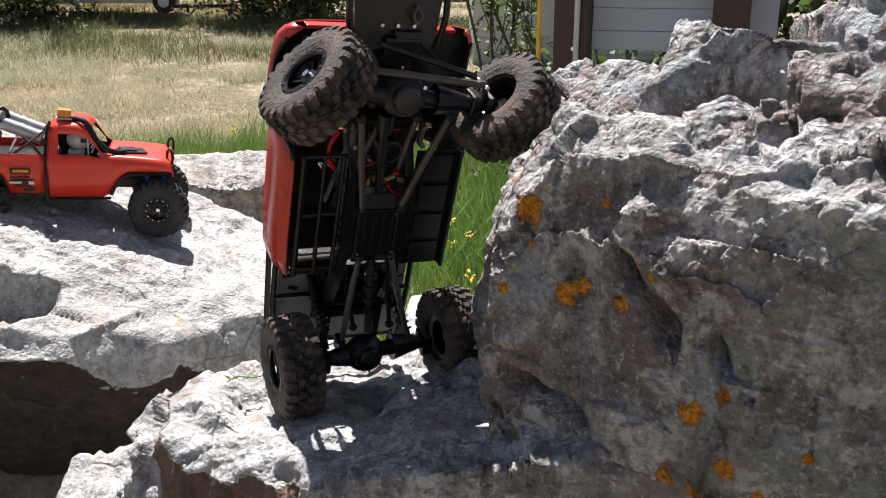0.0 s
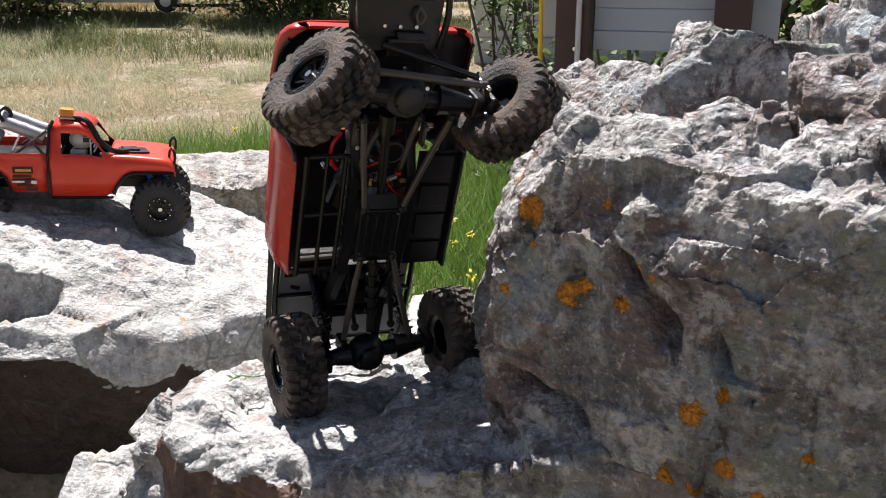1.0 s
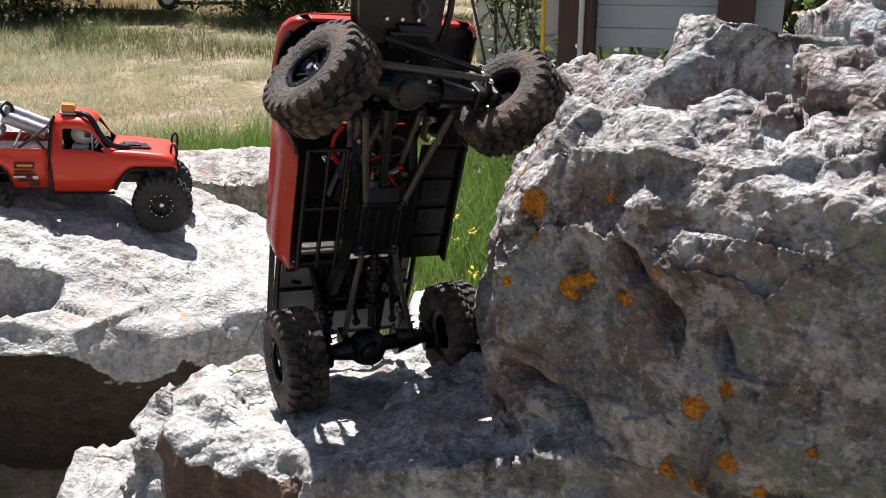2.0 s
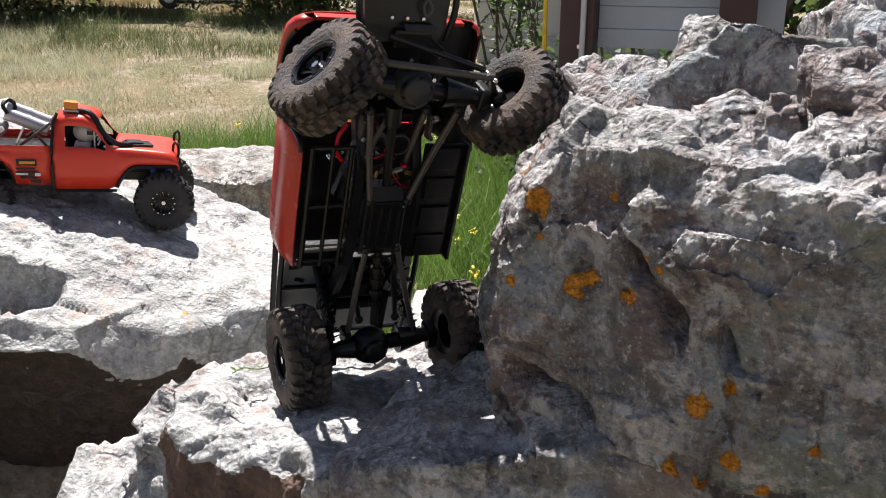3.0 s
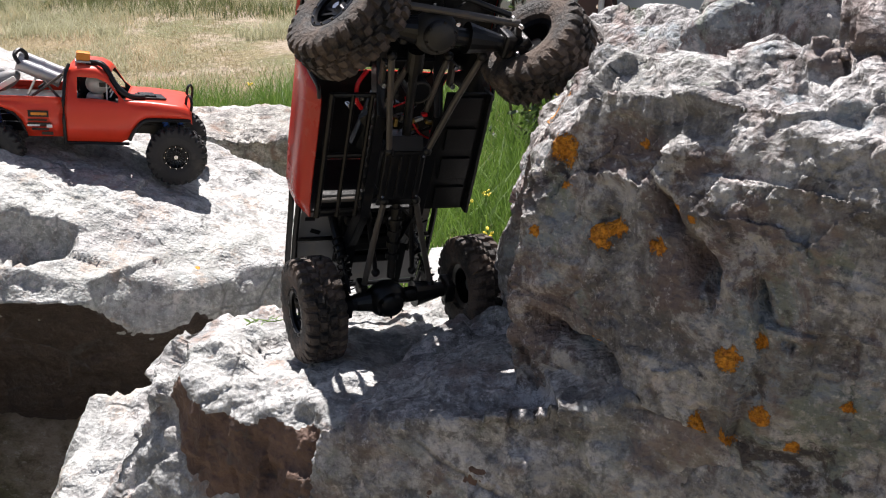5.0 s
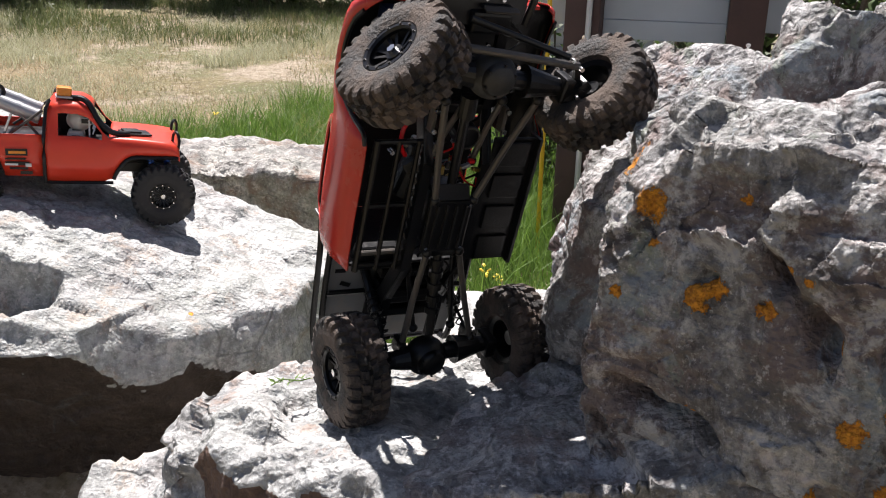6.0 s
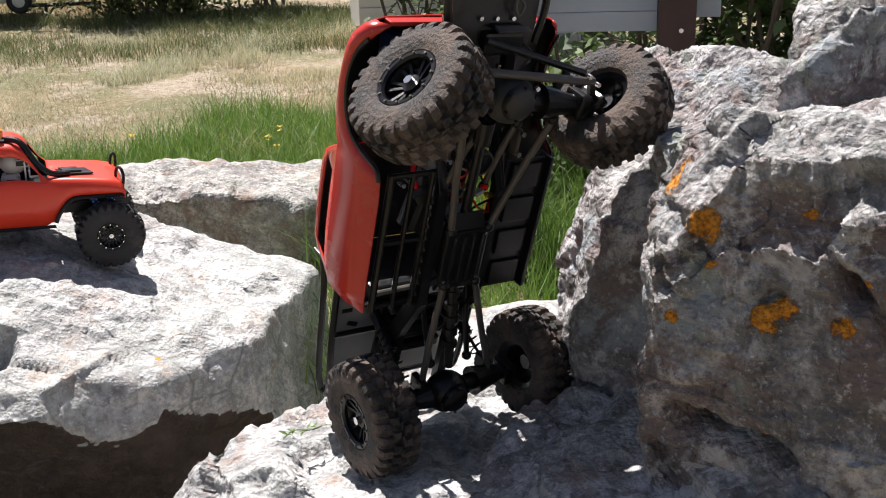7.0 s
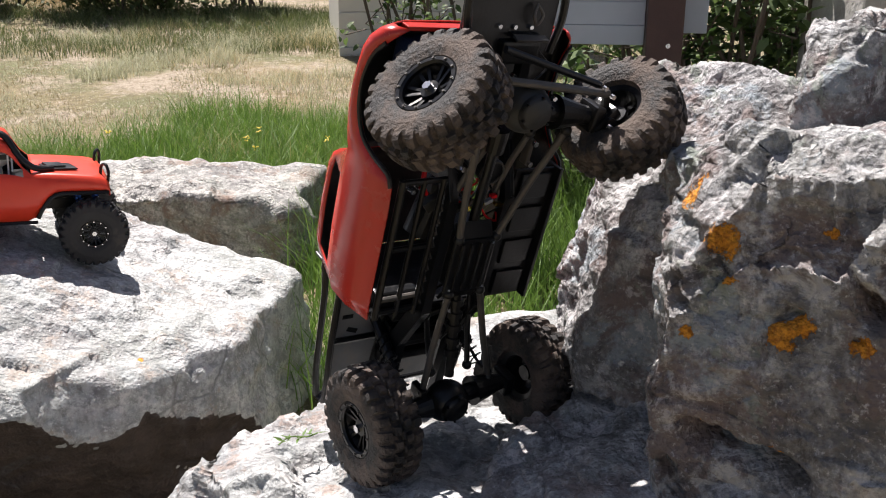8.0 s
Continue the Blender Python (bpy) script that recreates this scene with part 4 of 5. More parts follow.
    for k in range(len(loop)):
        bm.faces.new((lo[k], lo[(k + 1) % len(loop)], hi[(k + 1) % len(loop)], hi[k]))
    for s in (-1, 1):
        box(bm, (0.050, 0.004, 0.022), (0.372, CY + s * 0.036, 0.050), (0, -8, 0), 0.001)
    box(bm, (0.010, 0.064, 0.006), (0.402, CY, 0.040), (0, -8, 0), 0.002)
    bump_ob = part("bumper", bm, BLACK, t, "black plate bumper with shackle")
    bm = bmesh.new()
    tube(bm, soft_curve([(0.350, CY - 0.044, 0.036), (0.385, CY - 0.050, 0.038), (0.425, CY - 0.046, 0.046), (0.446, CY - 0.032, 0.050), (0.450, CY, 0.052), (0.446, CY + 0.032, 0.050), (0.425, CY + 0.046, 0.046), (0.385, CY + 0.050, 0.038), (0.350, CY + 0.044, 0.036)], 5), 0.0036, 8)
    part("bull_bar", bm, BLACK_METAL, bump_ob)
    bm = bmesh.new()
    box(bm, (0.008, 0.060, 0.004), (0.438, CY, 0.044), (0, -16, 0), 0.001)
    part("fairlead", bm, SILVER, bump_ob)
    bm = bmesh.new()
    rod(bm, (0.408, CY - 0.028, 0.060), (0.408, CY + 0.028, 0.060), 0.010, 18)
    for s in (-1, 1):
        rod(bm, (0.408, CY + s * 0.028, 0.060), (0.408, CY + s * 0.038, 0.060), 0.014, 18)
    part("winch_drum", bm, BLACK_METAL, bump_ob)
    bm = bmesh.new()
    tube(bm, soft_curve([(0.436, CY - 0.030, 0.040), (0.426, CY - 0.032, 0.034), (0.418, CY - 0.024, 0.032), (0.424, CY - 0.016, 0.034), (0.436, CY - 0.017, 0.040)], 5), 0.0020, 8)
    part("shackle", bm, STEEL, bump_ob)
    bm = bmesh.new()
    tube(bm, soft_curve([(0.392, CY + 0.018, 0.036), (0.384, CY + 0.014, 0.032), (0.376, CY + 0.018, 0.031), (0.384, CY + 0.023, 0.032), (0.392, CY + 0.018, 0.036)], 5), 0.0015, 8)
    part("tow_ring", bm, DULL_METAL, bump_ob)
    bolts(bump_ob, [(0.372, CY + y, 0.0375) for y in (-0.016, 0.000, 0.017)], (0, 0, -0.003), 0.0020)
    for x, y in ((0.350, -0.049), (0.338, -0.052), (0.330, 0.010)):
        bm = bmesh.new()
        rod(bm, (x, CY + y, 0.036), (x, CY + y, 0.032), 0.0021, 8)
        part("bolt", bm, STEEL, t)
    # motor end and connectors in the middle of the belly
    bm = bmesh.new()
    rod(bm, (0.246, CY + 0.006, 0.060), (0.240, CY + 0.008, 0.026), 0.0125, 22)
    motor = part("motor", bm, BLACK_METAL, t)
    bm = bmesh.new()
    lathe(bm, [(0.0, 0.0125), (0.003, 0.0130), (0.003, 0.0112), (0.0, 0.0108)], 24, 'Z')
    ring = part("motor_ring", bm, DULL_METAL, motor)
    ring.matrix_local = pose(0.240, CY + 0.008, 0.0245, 0, 8, 0)
    for i in range(7):
        bm = bmesh.new()
        box(bm, (0.006 if i % 2 else 0.009, 0.0034, 0.005), (0.206 + 0.004 * (i % 3), CY - 0.012 + i * 0.0062, 0.027 + 0.002 * (i % 2)), (0, 0, 17 * i), 0.0006)
        part("connector", bm, (GOLD, DULL_METAL, BLACK, GOLD, SILVER, RED_WIRE, GOLD)[i], t)
    # struts, cables and brackets in the dark between the rails
    rnd = random.Random(11)
    for i in range(26):
        bm = bmesh.new()
        x = 0.02 + 0.30 * rnd.random()
        p = Vector((x, CY + rnd.uniform(-0.040, 0.040), rnd.uniform(0.030, 0.056)))
        if i % 3:
            box(bm, (rnd.uniform(0.006, 0.020), rnd.uniform(0.004, 0.012), rnd.uniform(0.004, 0.012)), p, (rnd.uniform(-20, 20), rnd.uniform(-20, 20), rnd.uniform(0, 90)), 0.001)
            part("bracket", bm, (BLACK, BLACK_METAL, GREY_DARK)[i % 3 if i % 4 else 2], t)
        else:
            tube(bm, soft_curve([p, p + Vector((0.014, rnd.uniform(-0.012, 0.012), -0.004)), p + Vector((0.030, rnd.uniform(-0.02, 0.02), 0.003)), p + Vector((0.046, rnd.uniform(-0.02, 0.02), 0.0))], 5), 0.0012, 6)
            part("cable", bm, BLACK, t)
    # bed of tubes with a slotted grey sheet
    for s in (-1, 1):
        bm = bmesh.new()
        tube(bm, soft_curve([(0.094, CY + s * 0.086, 0.128), (0.060, CY + s * 0.086, 0.118), (-0.030, CY + s * 0.084, 0.112), (-0.062, CY + s * 0.080, 0.108)], 5), 0.0036, 8)
        tube(bm, soft_curve([(0.094, CY + s * 0.084, 0.094), (0.020, CY + s * 0.084, 0.092), (-0.052, CY + s * 0.080, 0.092), (-0.064, CY + s * 0.078, 0.106)], 5), 0.0036, 8)
        part("bed_tube", bm, BLACK_METAL, t)
    for x, z in ((-0.062, 0.108), (0.02, 0.092)):
        bm = bmesh.new()
        tube(bm, [(x, CY - 0.082, z), (x, CY + 0.082, z)], 0.0034, 8)
        part("bed_cross_tube", bm, BLACK_METAL, t)
    bm = bmesh.new()
    box(bm, (0.142, 0.158, 0.0022), (0.020, CY, 0.098), (0, 2, 0))
    plate = bmesh.new()
    box(plate, (0.100, 0.078, 0.004), (0.040, CY, 0.080), (0, 6, 0), 0.002)
    deck = part("rear_deck", plate, BLACK, t)
    for k in range(5):
        rib = bmesh.new()
        box(rib, (0.012, 0.070, 0.014), (0.004 + k * 0.019, CY, 0.0735 - (k * 0.019 - 0.036) * 0.105), (0, 6, 0), 0.002)
        part("deck_rib", rib, BLACK, deck)
    sheet = part("bed_sheet", bm, GREY_PANEL, t, "grey painted sheet with black slots")
    for i, (x, y) in enumerate(((0.075, -0.066), (0.062, -0.056), (0.046, -0.068), (0.028, -0.060), (0.070, 0.060), (0.040, 0.066), (0.020, 0.052))):
        bm = bmesh.new()
        box(bm, (0.005, 0.012, 0.0012), (x, CY + y, 0.0962), (0, 2, 20 * (i % 2)))
        part("slot", bm, BLACK, sheet)
    return t


GREY_DARK = plain("dusty_dark_grey_casting", (0.024, 0.024, 0.024), 0.55, 0.0, 0.3, 80, 0.0003, (0.060, 0.052, 0.045), 0.55)
BLUE_DARK = plain("dark_blue_wrap", (0.010, 0.022, 0.075), 0.4, 0, 0.2, 60, 0.0)
crawler()


PICKUP = pose(-0.9156, 1.796, 0.446, 0, 3.2, 15)


def rc_pickup():
    """Seen from its right side; x to the nose, origin at the rear axle's middle, on the axle's height."""
    WB = 0.335
    m = PICKUP
    t = thing("rc_pickup", m, "orange-red model pickup truck parked on a pale boulder", "model truck")
    flip = pose(0, 0, 0, 0, 0, 180)
    eye = Matrix.Identity(4)
    for x in (0, WB):
        wheel(t, (x, -0.093, 0), pose(0, 0, 0, 0, 0, -4 if x else 0) @ eye, RUBBER_CLEAN, spin=12 + x * 50, spokes=8, ring=BLACK_METAL, rim=0.38)
        wheel(t, (x, 0.093, 0), flip, RUBBER_CLEAN, spin=12, spokes=8, ring=BLACK_METAL, rim=0.38)
        bm = bmesh.new()
        rod(bm, (x, -0.07, 0), (x, 0.07, 0), 0.009, 14)
        bmesh.ops.create_uvsphere(bm, u_segments=18, v_segments=12, radius=0.021, matrix=pose(x, 0.01, 0))
        part("axle", bm, BLACK, t)
        for s in (-1, 1):
            shock(t, (x - 0.006, s * 0.056, 0.006), (x - 0.030, s * 0.052, 0.080), BLUE)
            shock(t, (x + 0.012, s * 0.056, 0.006), (x + 0.004, s * 0.052, 0.084), BLUE)
    for s in (-1, 1):
        bm = bmesh.new()
        box(bm, (0.41, 0.006, 0.018), (0.145, s * 0.036, 0.040), (0, 0, 0), 0.001)
        part("chassis_rail", bm, BLACK_METAL, t)
    bm = bmesh.new()
    box(bm, (0.16, 0.13, 0.012), (0.17, 0, 0.034), (0, 0, 0), 0.003)
    part("floor_pan", bm, BLACK, t)

    def arch(x):
        """Sill height along the front wheel opening, which runs out through the nose."""
        return 0.038 + 0.048 * min(1.0, max(0.0, (x - 0.246) / 0.030)) ** 0.6
    cab = []
    under = set(t.children)
    for x, wt, zt in ((0.132, 0.076, 0.160), (0.138, 0.074, 0.178), (0.154, 0.073, 0.182), (0.160, 0.073, 0.183), (0.188, 0.073, 0.181), (0.204, 0.074, 0.173), (0.212, 0.076, 0.163), (0.228, 0.082, 0.134), (0.240, 0.088, 0.112), (0.246, 0.088, 0.110)):
        cab.append((x, 0.090, 0.038 if x < 0.24 else 0.044, 0.096, 0.114, wt, max(zt, 0.121)))
    for x, zt in ((0.252, 0.121), (0.262, 0.121), (0.280, 0.120), (0.305, 0.118), (0.335, 0.115), (0.350, 0.112), (0.358, 0.108), (0.364, 0.102)):
        z = arch(x) if x < 0.362 else 0.078
        cab.append((x, 0.092, z, 0.096 - max(0, x - 0.35) * 0.3, min(zt - 0.008, 0.110), 0.086 - max(0, x - 0.35) * 0.4, zt))
    shell(t, "cab_shell", cab, RED_LIGHT, "orange-red cab and bonnet with open side windows", skip=lambda x, k: (0.154 < x < 0.222 and k == 4) or (0.212 < x < 0.240 and k >= 6), ridge=0.004, inner=BLACK)
    bed = []
    for x in (-0.135, -0.10, -0.066, -0.058, -0.045, -0.02, 0.0, 0.02, 0.042, 0.056, 0.064, 0.10, 0.128):
        z = 0.046 + 0.056 * math.sqrt(max(0, 1 - (abs(x) / 0.062) ** 2.4)) if abs(x) < 0.062 else 0.048
        bed.append((x, 0.089, z, 0.095, 0.114, 0.092, 0.126))
    shell(t, "bed_shell", bed, RED_LIGHT, skip=lambda x, k: k >= 6, ridge=0.004, inner=RED_LIGHT)
    bm = bmesh.new()
    box(bm, (0.25, 0.17, 0.003), (0.0, 0, 0.106))
    part("bed_floor", bm, BLACK, t)
    # dark trim: cab seam, arches, sill
    for s in (-1, 1):
        for nm, pts, r in (("cab_seam", [(0.130, s * 0.0925, 0.036), (0.130, s * 0.1000, 0.085), (0.130, s * 0.098, 0.118), (0.134, s * 0.082, 0.168), (0.140, s * 0.072, 0.184)], 0.0032),
                           ("front_arch_trim", soft_curve([(x, s * 0.0945, arch(x)) for x in (0.247, 0.252, 0.260, 0.270, 0.285, 0.315, 0.345, 0.362)], 3), 0.0036),
                           ("sill_trim", [(0.132, s * 0.091, 0.037), (0.246, s * 0.091, 0.037)], 0.003),
                           ("rear_arch_trim", soft_curve([(x, s * 0.0915, 0.046 + 0.056 * math.sqrt(max(0, 1 - (abs(x) / 0.062) ** 2.4))) for x in (-0.0615, -0.05, -0.03, 0, 0.03, 0.05, 0.0615)], 3), 0.002)):
            part(nm, tube(bmesh.new(), pts, r, 8), BLACK, t)
    # snorkel tube over windscreen and bonnet
    bm = bmesh.new()
    tube(bm, soft_curve([(0.170, -0.052, 0.186), (0.192, -0.060, 0.187), (0.206, -0.066, 0.178), (0.222, -0.074, 0.150), (0.238, -0.078, 0.134), (0.252, -0.076, 0.127), (0.275, -0.066, 0.125)], 5), 0.0055, 10)
    part("windscreen_tube", bm, BLACK, t, "bent black tube along the windscreen")
    bm = bmesh.new()
    box(bm, (0.052, 0.050, 0.003), (0.285, -0.040, 0.1225), (0, 3, 14), 0.001)
    box(bm, (0.030, 0.036, 0.004), (0.278, -0.040, 0.126), (0, 3, 14), 0.001)
    part("bonnet_vent", bm, BLACK, t)
    bm = bmesh.new()
    box(bm, (0.026, 0.030, 0.016), (0.163, -0.045, 0.197), (0, 5, 6), 0.004)
    lamp = part("roof_lamp", bm, AMBER, t, "amber warning lamp on the roof")
    bm = bmesh.new()
    box(bm, (0.030, 0.034, 0.004), (0.163, -0.045, 0.1875), (0, 3, 6), 0.001)
    part("lamp_base", bm, SILVER, lamp)
    for s in (-1, 1):
        bm = bmesh.new()
        tube(bm, soft_curve([(0.360, s * 0.078, 0.088), (0.364, s * 0.080, 0.116), (0.360, s * 0.070, 0.130), (0.354, s * 0.060, 0.124), (0.352, s * 0.058, 0.104)], 5), 0.0028, 8)
        part("brush_hoop", bm, BLACK_METAL, t)
    # seating, dark fill and roll bars inside the cab, seen through the windows
    bm = bmesh.new()
    box(bm, (0.012, 0.13, 0.05), (0.145, 0, 0.085), (0, -8, 0), 0.004)
    box(bm, (0.060, 0.13, 0.014), (0.176, 0, 0.070), (0, 0, 0), 0.004)
    # black tub and far-side panel added to make the cab interior look dark
    box(bm, (0.100, 0.150, 0.040), (0.190, 0.01, 0.075), (0, 0, 0), 0.004)
    box(bm, (0.070, 0.004, 0.060), (0.175, 0.070, 0.110), (0, 0, 0), 0.001)
    part("seat_dark_fill", bm, BLACK, t)
    bm = bmesh.new()
    for i in range(3):
        rod(bm, (0.212, -0.072, 0.124 + i * 0.010), (0.212, 0.03, 0.124 + i * 0.010), 0.0016, 6)
    rod(bm, (0.206, -0.072, 0.106), (0.206, -0.070, 0.150), 0.0016, 6)
    part("window_net", bm, WHITE, t, "white window bars")
    # stickers
    rnd = random.Random(2)
    for x0, z0, w, h, mt in ((0.085, 0.083, 0.036, 0.012, BLACK), (0.086, 0.083, 0.028, 0.005, AMBER), (0.083, 0.071, 0.034, 0.003, BLACK), (0.086, 0.063, 0.040, 0.006, BLACK), (0.076, 0.061, 0.022, 0.0035, WHITE), (0.104, 0.060, 0.010, 0.006, WHITE), (0.088, 0.054, 0.030, 0.004, BLACK), (0.100, 0.046, 0.020, 0.006, BLACK)):
        bm = bmesh.new()
        off = 0.0 if mt is BLACK else 0.0008
        box(bm, (w, 0.0012, h), (x0, -0.0995 - off, z0 + 0.010), (4, 0, 0))
        part("sticker", bm, mt, t)
    # load in the bed: two silver rolls, straps, and frame tubes
    for i, (dy, dz) in enumerate(((0.0, 0.0), (0.026, 0.010))):
        bm = bmesh.new()
        a, b = Vector((0.118, -0.052 + dy, 0.150 + dz)), Vector((0.050, -0.050 + dy, 0.177 + dz))
        d = (b - a).normalized()
        rod(bm, a, b, 0.0125, 20)
        for k in (0.0, 0.5, 1.0):
            c = a + (b - a) * k
            rod(bm, c - d * 0.004, c + d * 0.004, 0.0134, 20)
        part("bed_roll", bm, SILVER, t, "silver-grey rolled mat")
    bm = bmesh.new()
    tube(bm, soft_curve([(0.052, -0.066, 0.180), (0.044, -0.062, 0.196), (0.052, -0.046, 0.204), (0.062, -0.040, 0.192), (0.056, -0.050, 0.178)], 5), 0.004, 8)
    part("strap_loop", bm, BLACK, t)
    for a, b in (((0.128, -0.080, 0.112), (0.094, -0.070, 0.150)), ((0.128, -0.074, 0.165), (0.060, -0.078, 0.112)), ((0.132, 0.074, 0.165), (0.060, 0.078, 0.112)), ((0.060, -0.078, 0.112), (0.060, 0.078, 0.140))):
        bm = bmesh.new()
        rod(bm, a, b, 0.0026, 8)
        part("cage_tube", bm, DULL_METAL, t)
    for i, x in enumerate((0.020, -0.012)):
        bm = bmesh.new()
        bmesh.ops.create_uvsphere(bm, u_segments=20, v_segments=12, radius=0.022, matrix=pose(x, -0.050 + i * 0.03, 0.144, 0, -28, 10) @ Matrix.Diagonal((1.5, 0.8, 0.75, 1)))
        part("load_bundle", bm, GREY_PANEL, t, "grey oval bundle", flat=False)
        bm = bmesh.new()
        box(bm, (0.066, 0.006, 0.010), (x - 0.004, -0.070 + i * 0.03, 0.136), (0, -32, 0), 0.002)
        part("load_strap", bm, WHITE, t)
    for ob in set(t.children) - under:      # the body sits low on its springs
        ob.location.z -= 0.016
    return t


def driver_doll():
    """A plain small figure with a round helmet behind the side window."""
    bm = bmesh.new()
    bmesh.ops.create_uvsphere(bm, u_segments=22, v_segments=14, radius=0.0205, matrix=pose(0, 0, 0.030) @ Matrix.Diagonal((1.1, 0.95, 1.0, 1)))
    box(bm, (0.030, 0.040, 0.040), (-0.006, 0, -0.008), (0, 0, 0), 0.008, idx=1)
    box(bm, (0.022, 0.0405, 0.013), (0.0135, 0, 0.031), (0, 0, 0), 0.002, idx=1)
    ob = part("driver_doll", bm, [WHITE_DIRTY, BLACK], None, flat=False)
    ob.matrix_world = PICKUP @ pose(0.188, -0.050, 0.100)
    return tagged(ob, "plain doll with a dirty white helmet in the pickup", "doll")


WHITE_DIRTY = plain("dirty_white_plastic", (0.55, 0.53, 0.50), 0.4, 0, 0.15, 60, 0.0, (0.35, 0.30, 0.26), 0.62)
rc_pickup()
driver_doll()

# ---- sign, meadow and distance ----
BROWN_WOOD = plain("brown_painted_wood", (0.060, 0.028, 0.024), 0.55, 0, 0.3, 20, 0.001)
SIGN_GREY = plain("grey_painted_board", (0.41, 0.45, 0.51), 0.6, 0, 0.08, 12, 0.0005)
YELLOW = plain("yellow_fibreglass", (0.78, 0.50, 0.02), 0.4, 0, 0.1, 20, 0.0)
SIDING = plain("cream_siding", (0.60, 0.58, 0.53), 0.6, 0, 0.08, 8, 0.001)
CONCRETE = plain("weathered_concrete", (0.42, 0.40, 0.37), 0.85, 0, 0.2, 14, 0.004, (0.25, 0.23, 0.20), 0.56)
ZINC = plain("galvanised_pipe", (0.48, 0.50, 0.53), 0.45, 0.7, 0.15, 30, 0.0002)
ROOF_GREEN = plain("green_metal_sheet", (0.16, 0.26, 0.17), 0.5, 0, 0.1, 5, 0.0)
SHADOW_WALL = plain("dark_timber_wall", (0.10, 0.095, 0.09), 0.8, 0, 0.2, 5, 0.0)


def leafy(name, low, high, dry=None, dry_at=0.6, glow=0.35):
    """Thin leaves: part of the light comes through; each blade takes its own tint."""
    m, nt, b = mat(name)
    g = nt.nodes.new("ShaderNodeNewGeometry")
    r = g.outputs["Random Per Island"]
    c = mix(nt, r, low, high)
    if dry:
        co = texco(nt)
        c = mix(nt, ramp(nt, maths(nt, 'ADD', maths(nt, 'MULTIPLY', noise_tex(nt, co, 1.6, 4), 0.8), maths(nt, 'MULTIPLY', r, 0.25)), (dry_at, 0.0), (dry_at + 0.06, 1.0)), c, dry)
    nt.links.new(c, b.inputs["Base Color"])
    b.inputs["Roughness"].default_value = 0.6
    tr = nt.nodes.new("ShaderNodeBsdfTranslucent")
    nt.links.new(c, tr.inputs[0])
    mx = nt.nodes.new("ShaderNodeMixShader")
    mx.inputs[0].default_value = glow
    nt.links.new(b.outputs[0], mx.inputs[1])
    nt.links.new(tr.outputs[0], mx.inputs[2])
    nt.links.new(mx.outputs[0], nt.nodes["Material Output"].inputs[0])
    return m


GRASS = leafy("green_grass", (0.075, 0.15, 0.022), (0.20, 0.32, 0.06), (0.36, 0.31, 0.13), 0.68)
STRAW = leafy("dry_straw", (0.30, 0.23, 0.115), (0.56, 0.46, 0.27), (0.17, 0.19, 0.075), 0.57, 0.25)
SAGE = leafy("grey_green_grass", (0.34, 0.34, 0.20), (0.62, 0.60, 0.44), (0.60, 0.50, 0.30), 0.60, 0.4)
DEEP_GRASS = leafy("dark_green_grass", (0.07, 0.095, 0.032), (0.21, 0.24, 0.09), (0.33, 0.28, 0.14), 0.64, 0.3)
WILLOW = leafy("willow_leaves", (0.06, 0.085, 0.025), (0.16, 0.19, 0.06), None, 0.6, 0.35)
SHRUB = leafy("broad_shrub_leaves", (0.030, 0.060, 0.016), (0.14, 0.20, 0.06), None, 0.6, 0.35)
PETAL = plain("yellow_petals", (0.80, 0.62, 0.05), 0.5, 0, 0.1, 40, 0.0)
BARK = plain("grey_brown_bark", (0.10, 0.075, 0.055), 0.9, 0, 0.3, 30, 0.002)


def blades(name, spots, material, label, seed, width=0.004, segs=3, kind="stuff", category="grass"):
    """Grass: each blade a narrow bent strip. spots: x, y, height, lean."""
    rnd = random.Random(seed)
    verts, faces = [], []
    for x, y, h, lean in spots:
        z = ground_height(x, y) - 0.01
        a, ca = rnd.uniform(0, 6.283), rnd.uniform(0, 6.283)
        dx, dy = math.cos(a) * lean * h, math.sin(a) * lean * h
        wx, wy = math.cos(ca) * width / 2, math.sin(ca) * width / 2
        base = len(verts)
        for i in range(segs + 1):
            f = i / segs
            k = 1 - f * 0.85
            px, py, pz = x + dx * f * f, y + dy * f * f, z + h * (f - 0.25 * lean * f * f)
            verts += [(px - wx * k, py - wy * k, pz), (px + wx * k, py + wy * k, pz)]
        for i in range(segs):
            q = base + 2 * i
            faces.append((q, q + 1, q + 3, q + 2))
    me = bpy.data.meshes.new(name)
    me.from_pydata(verts, [], faces)
    me.materials.append(material)
    return tagged(new(name, me), label, category, kind=kind)


def field(n, x0, x1, y0, y1, h0, h1, seed, tuft=0, lean=0.5, keep=None, spread=0.05):
    rnd = random.Random(seed)
    out = []
    while len(out) < n:
        x, y = rnd.uniform(x0, x1), rnd.uniform(y0, y1)
        if keep and not keep(x, y):
            continue
        big = rnd.uniform(0.7, 1.25)
        for _ in range(max(1, tuft)):
            out.append((x + rnd.gauss(0, spread), y + rnd.gauss(0, spread), rnd.uniform(h0, h1) * big, rnd.uniform(0.1, lean)))
    return out


def patchy(scale, level, off=0.0):
    return lambda x, y: noise.noise(Vector((x * scale + off, y * scale, 3.7))) > level


def off_rocks(x, y):
    return not (-0.85 < x < -0.2 and y < 2.95) and not (x > 0.3 and y < 1.6) and not (x < 0.3 and y < 1.5)


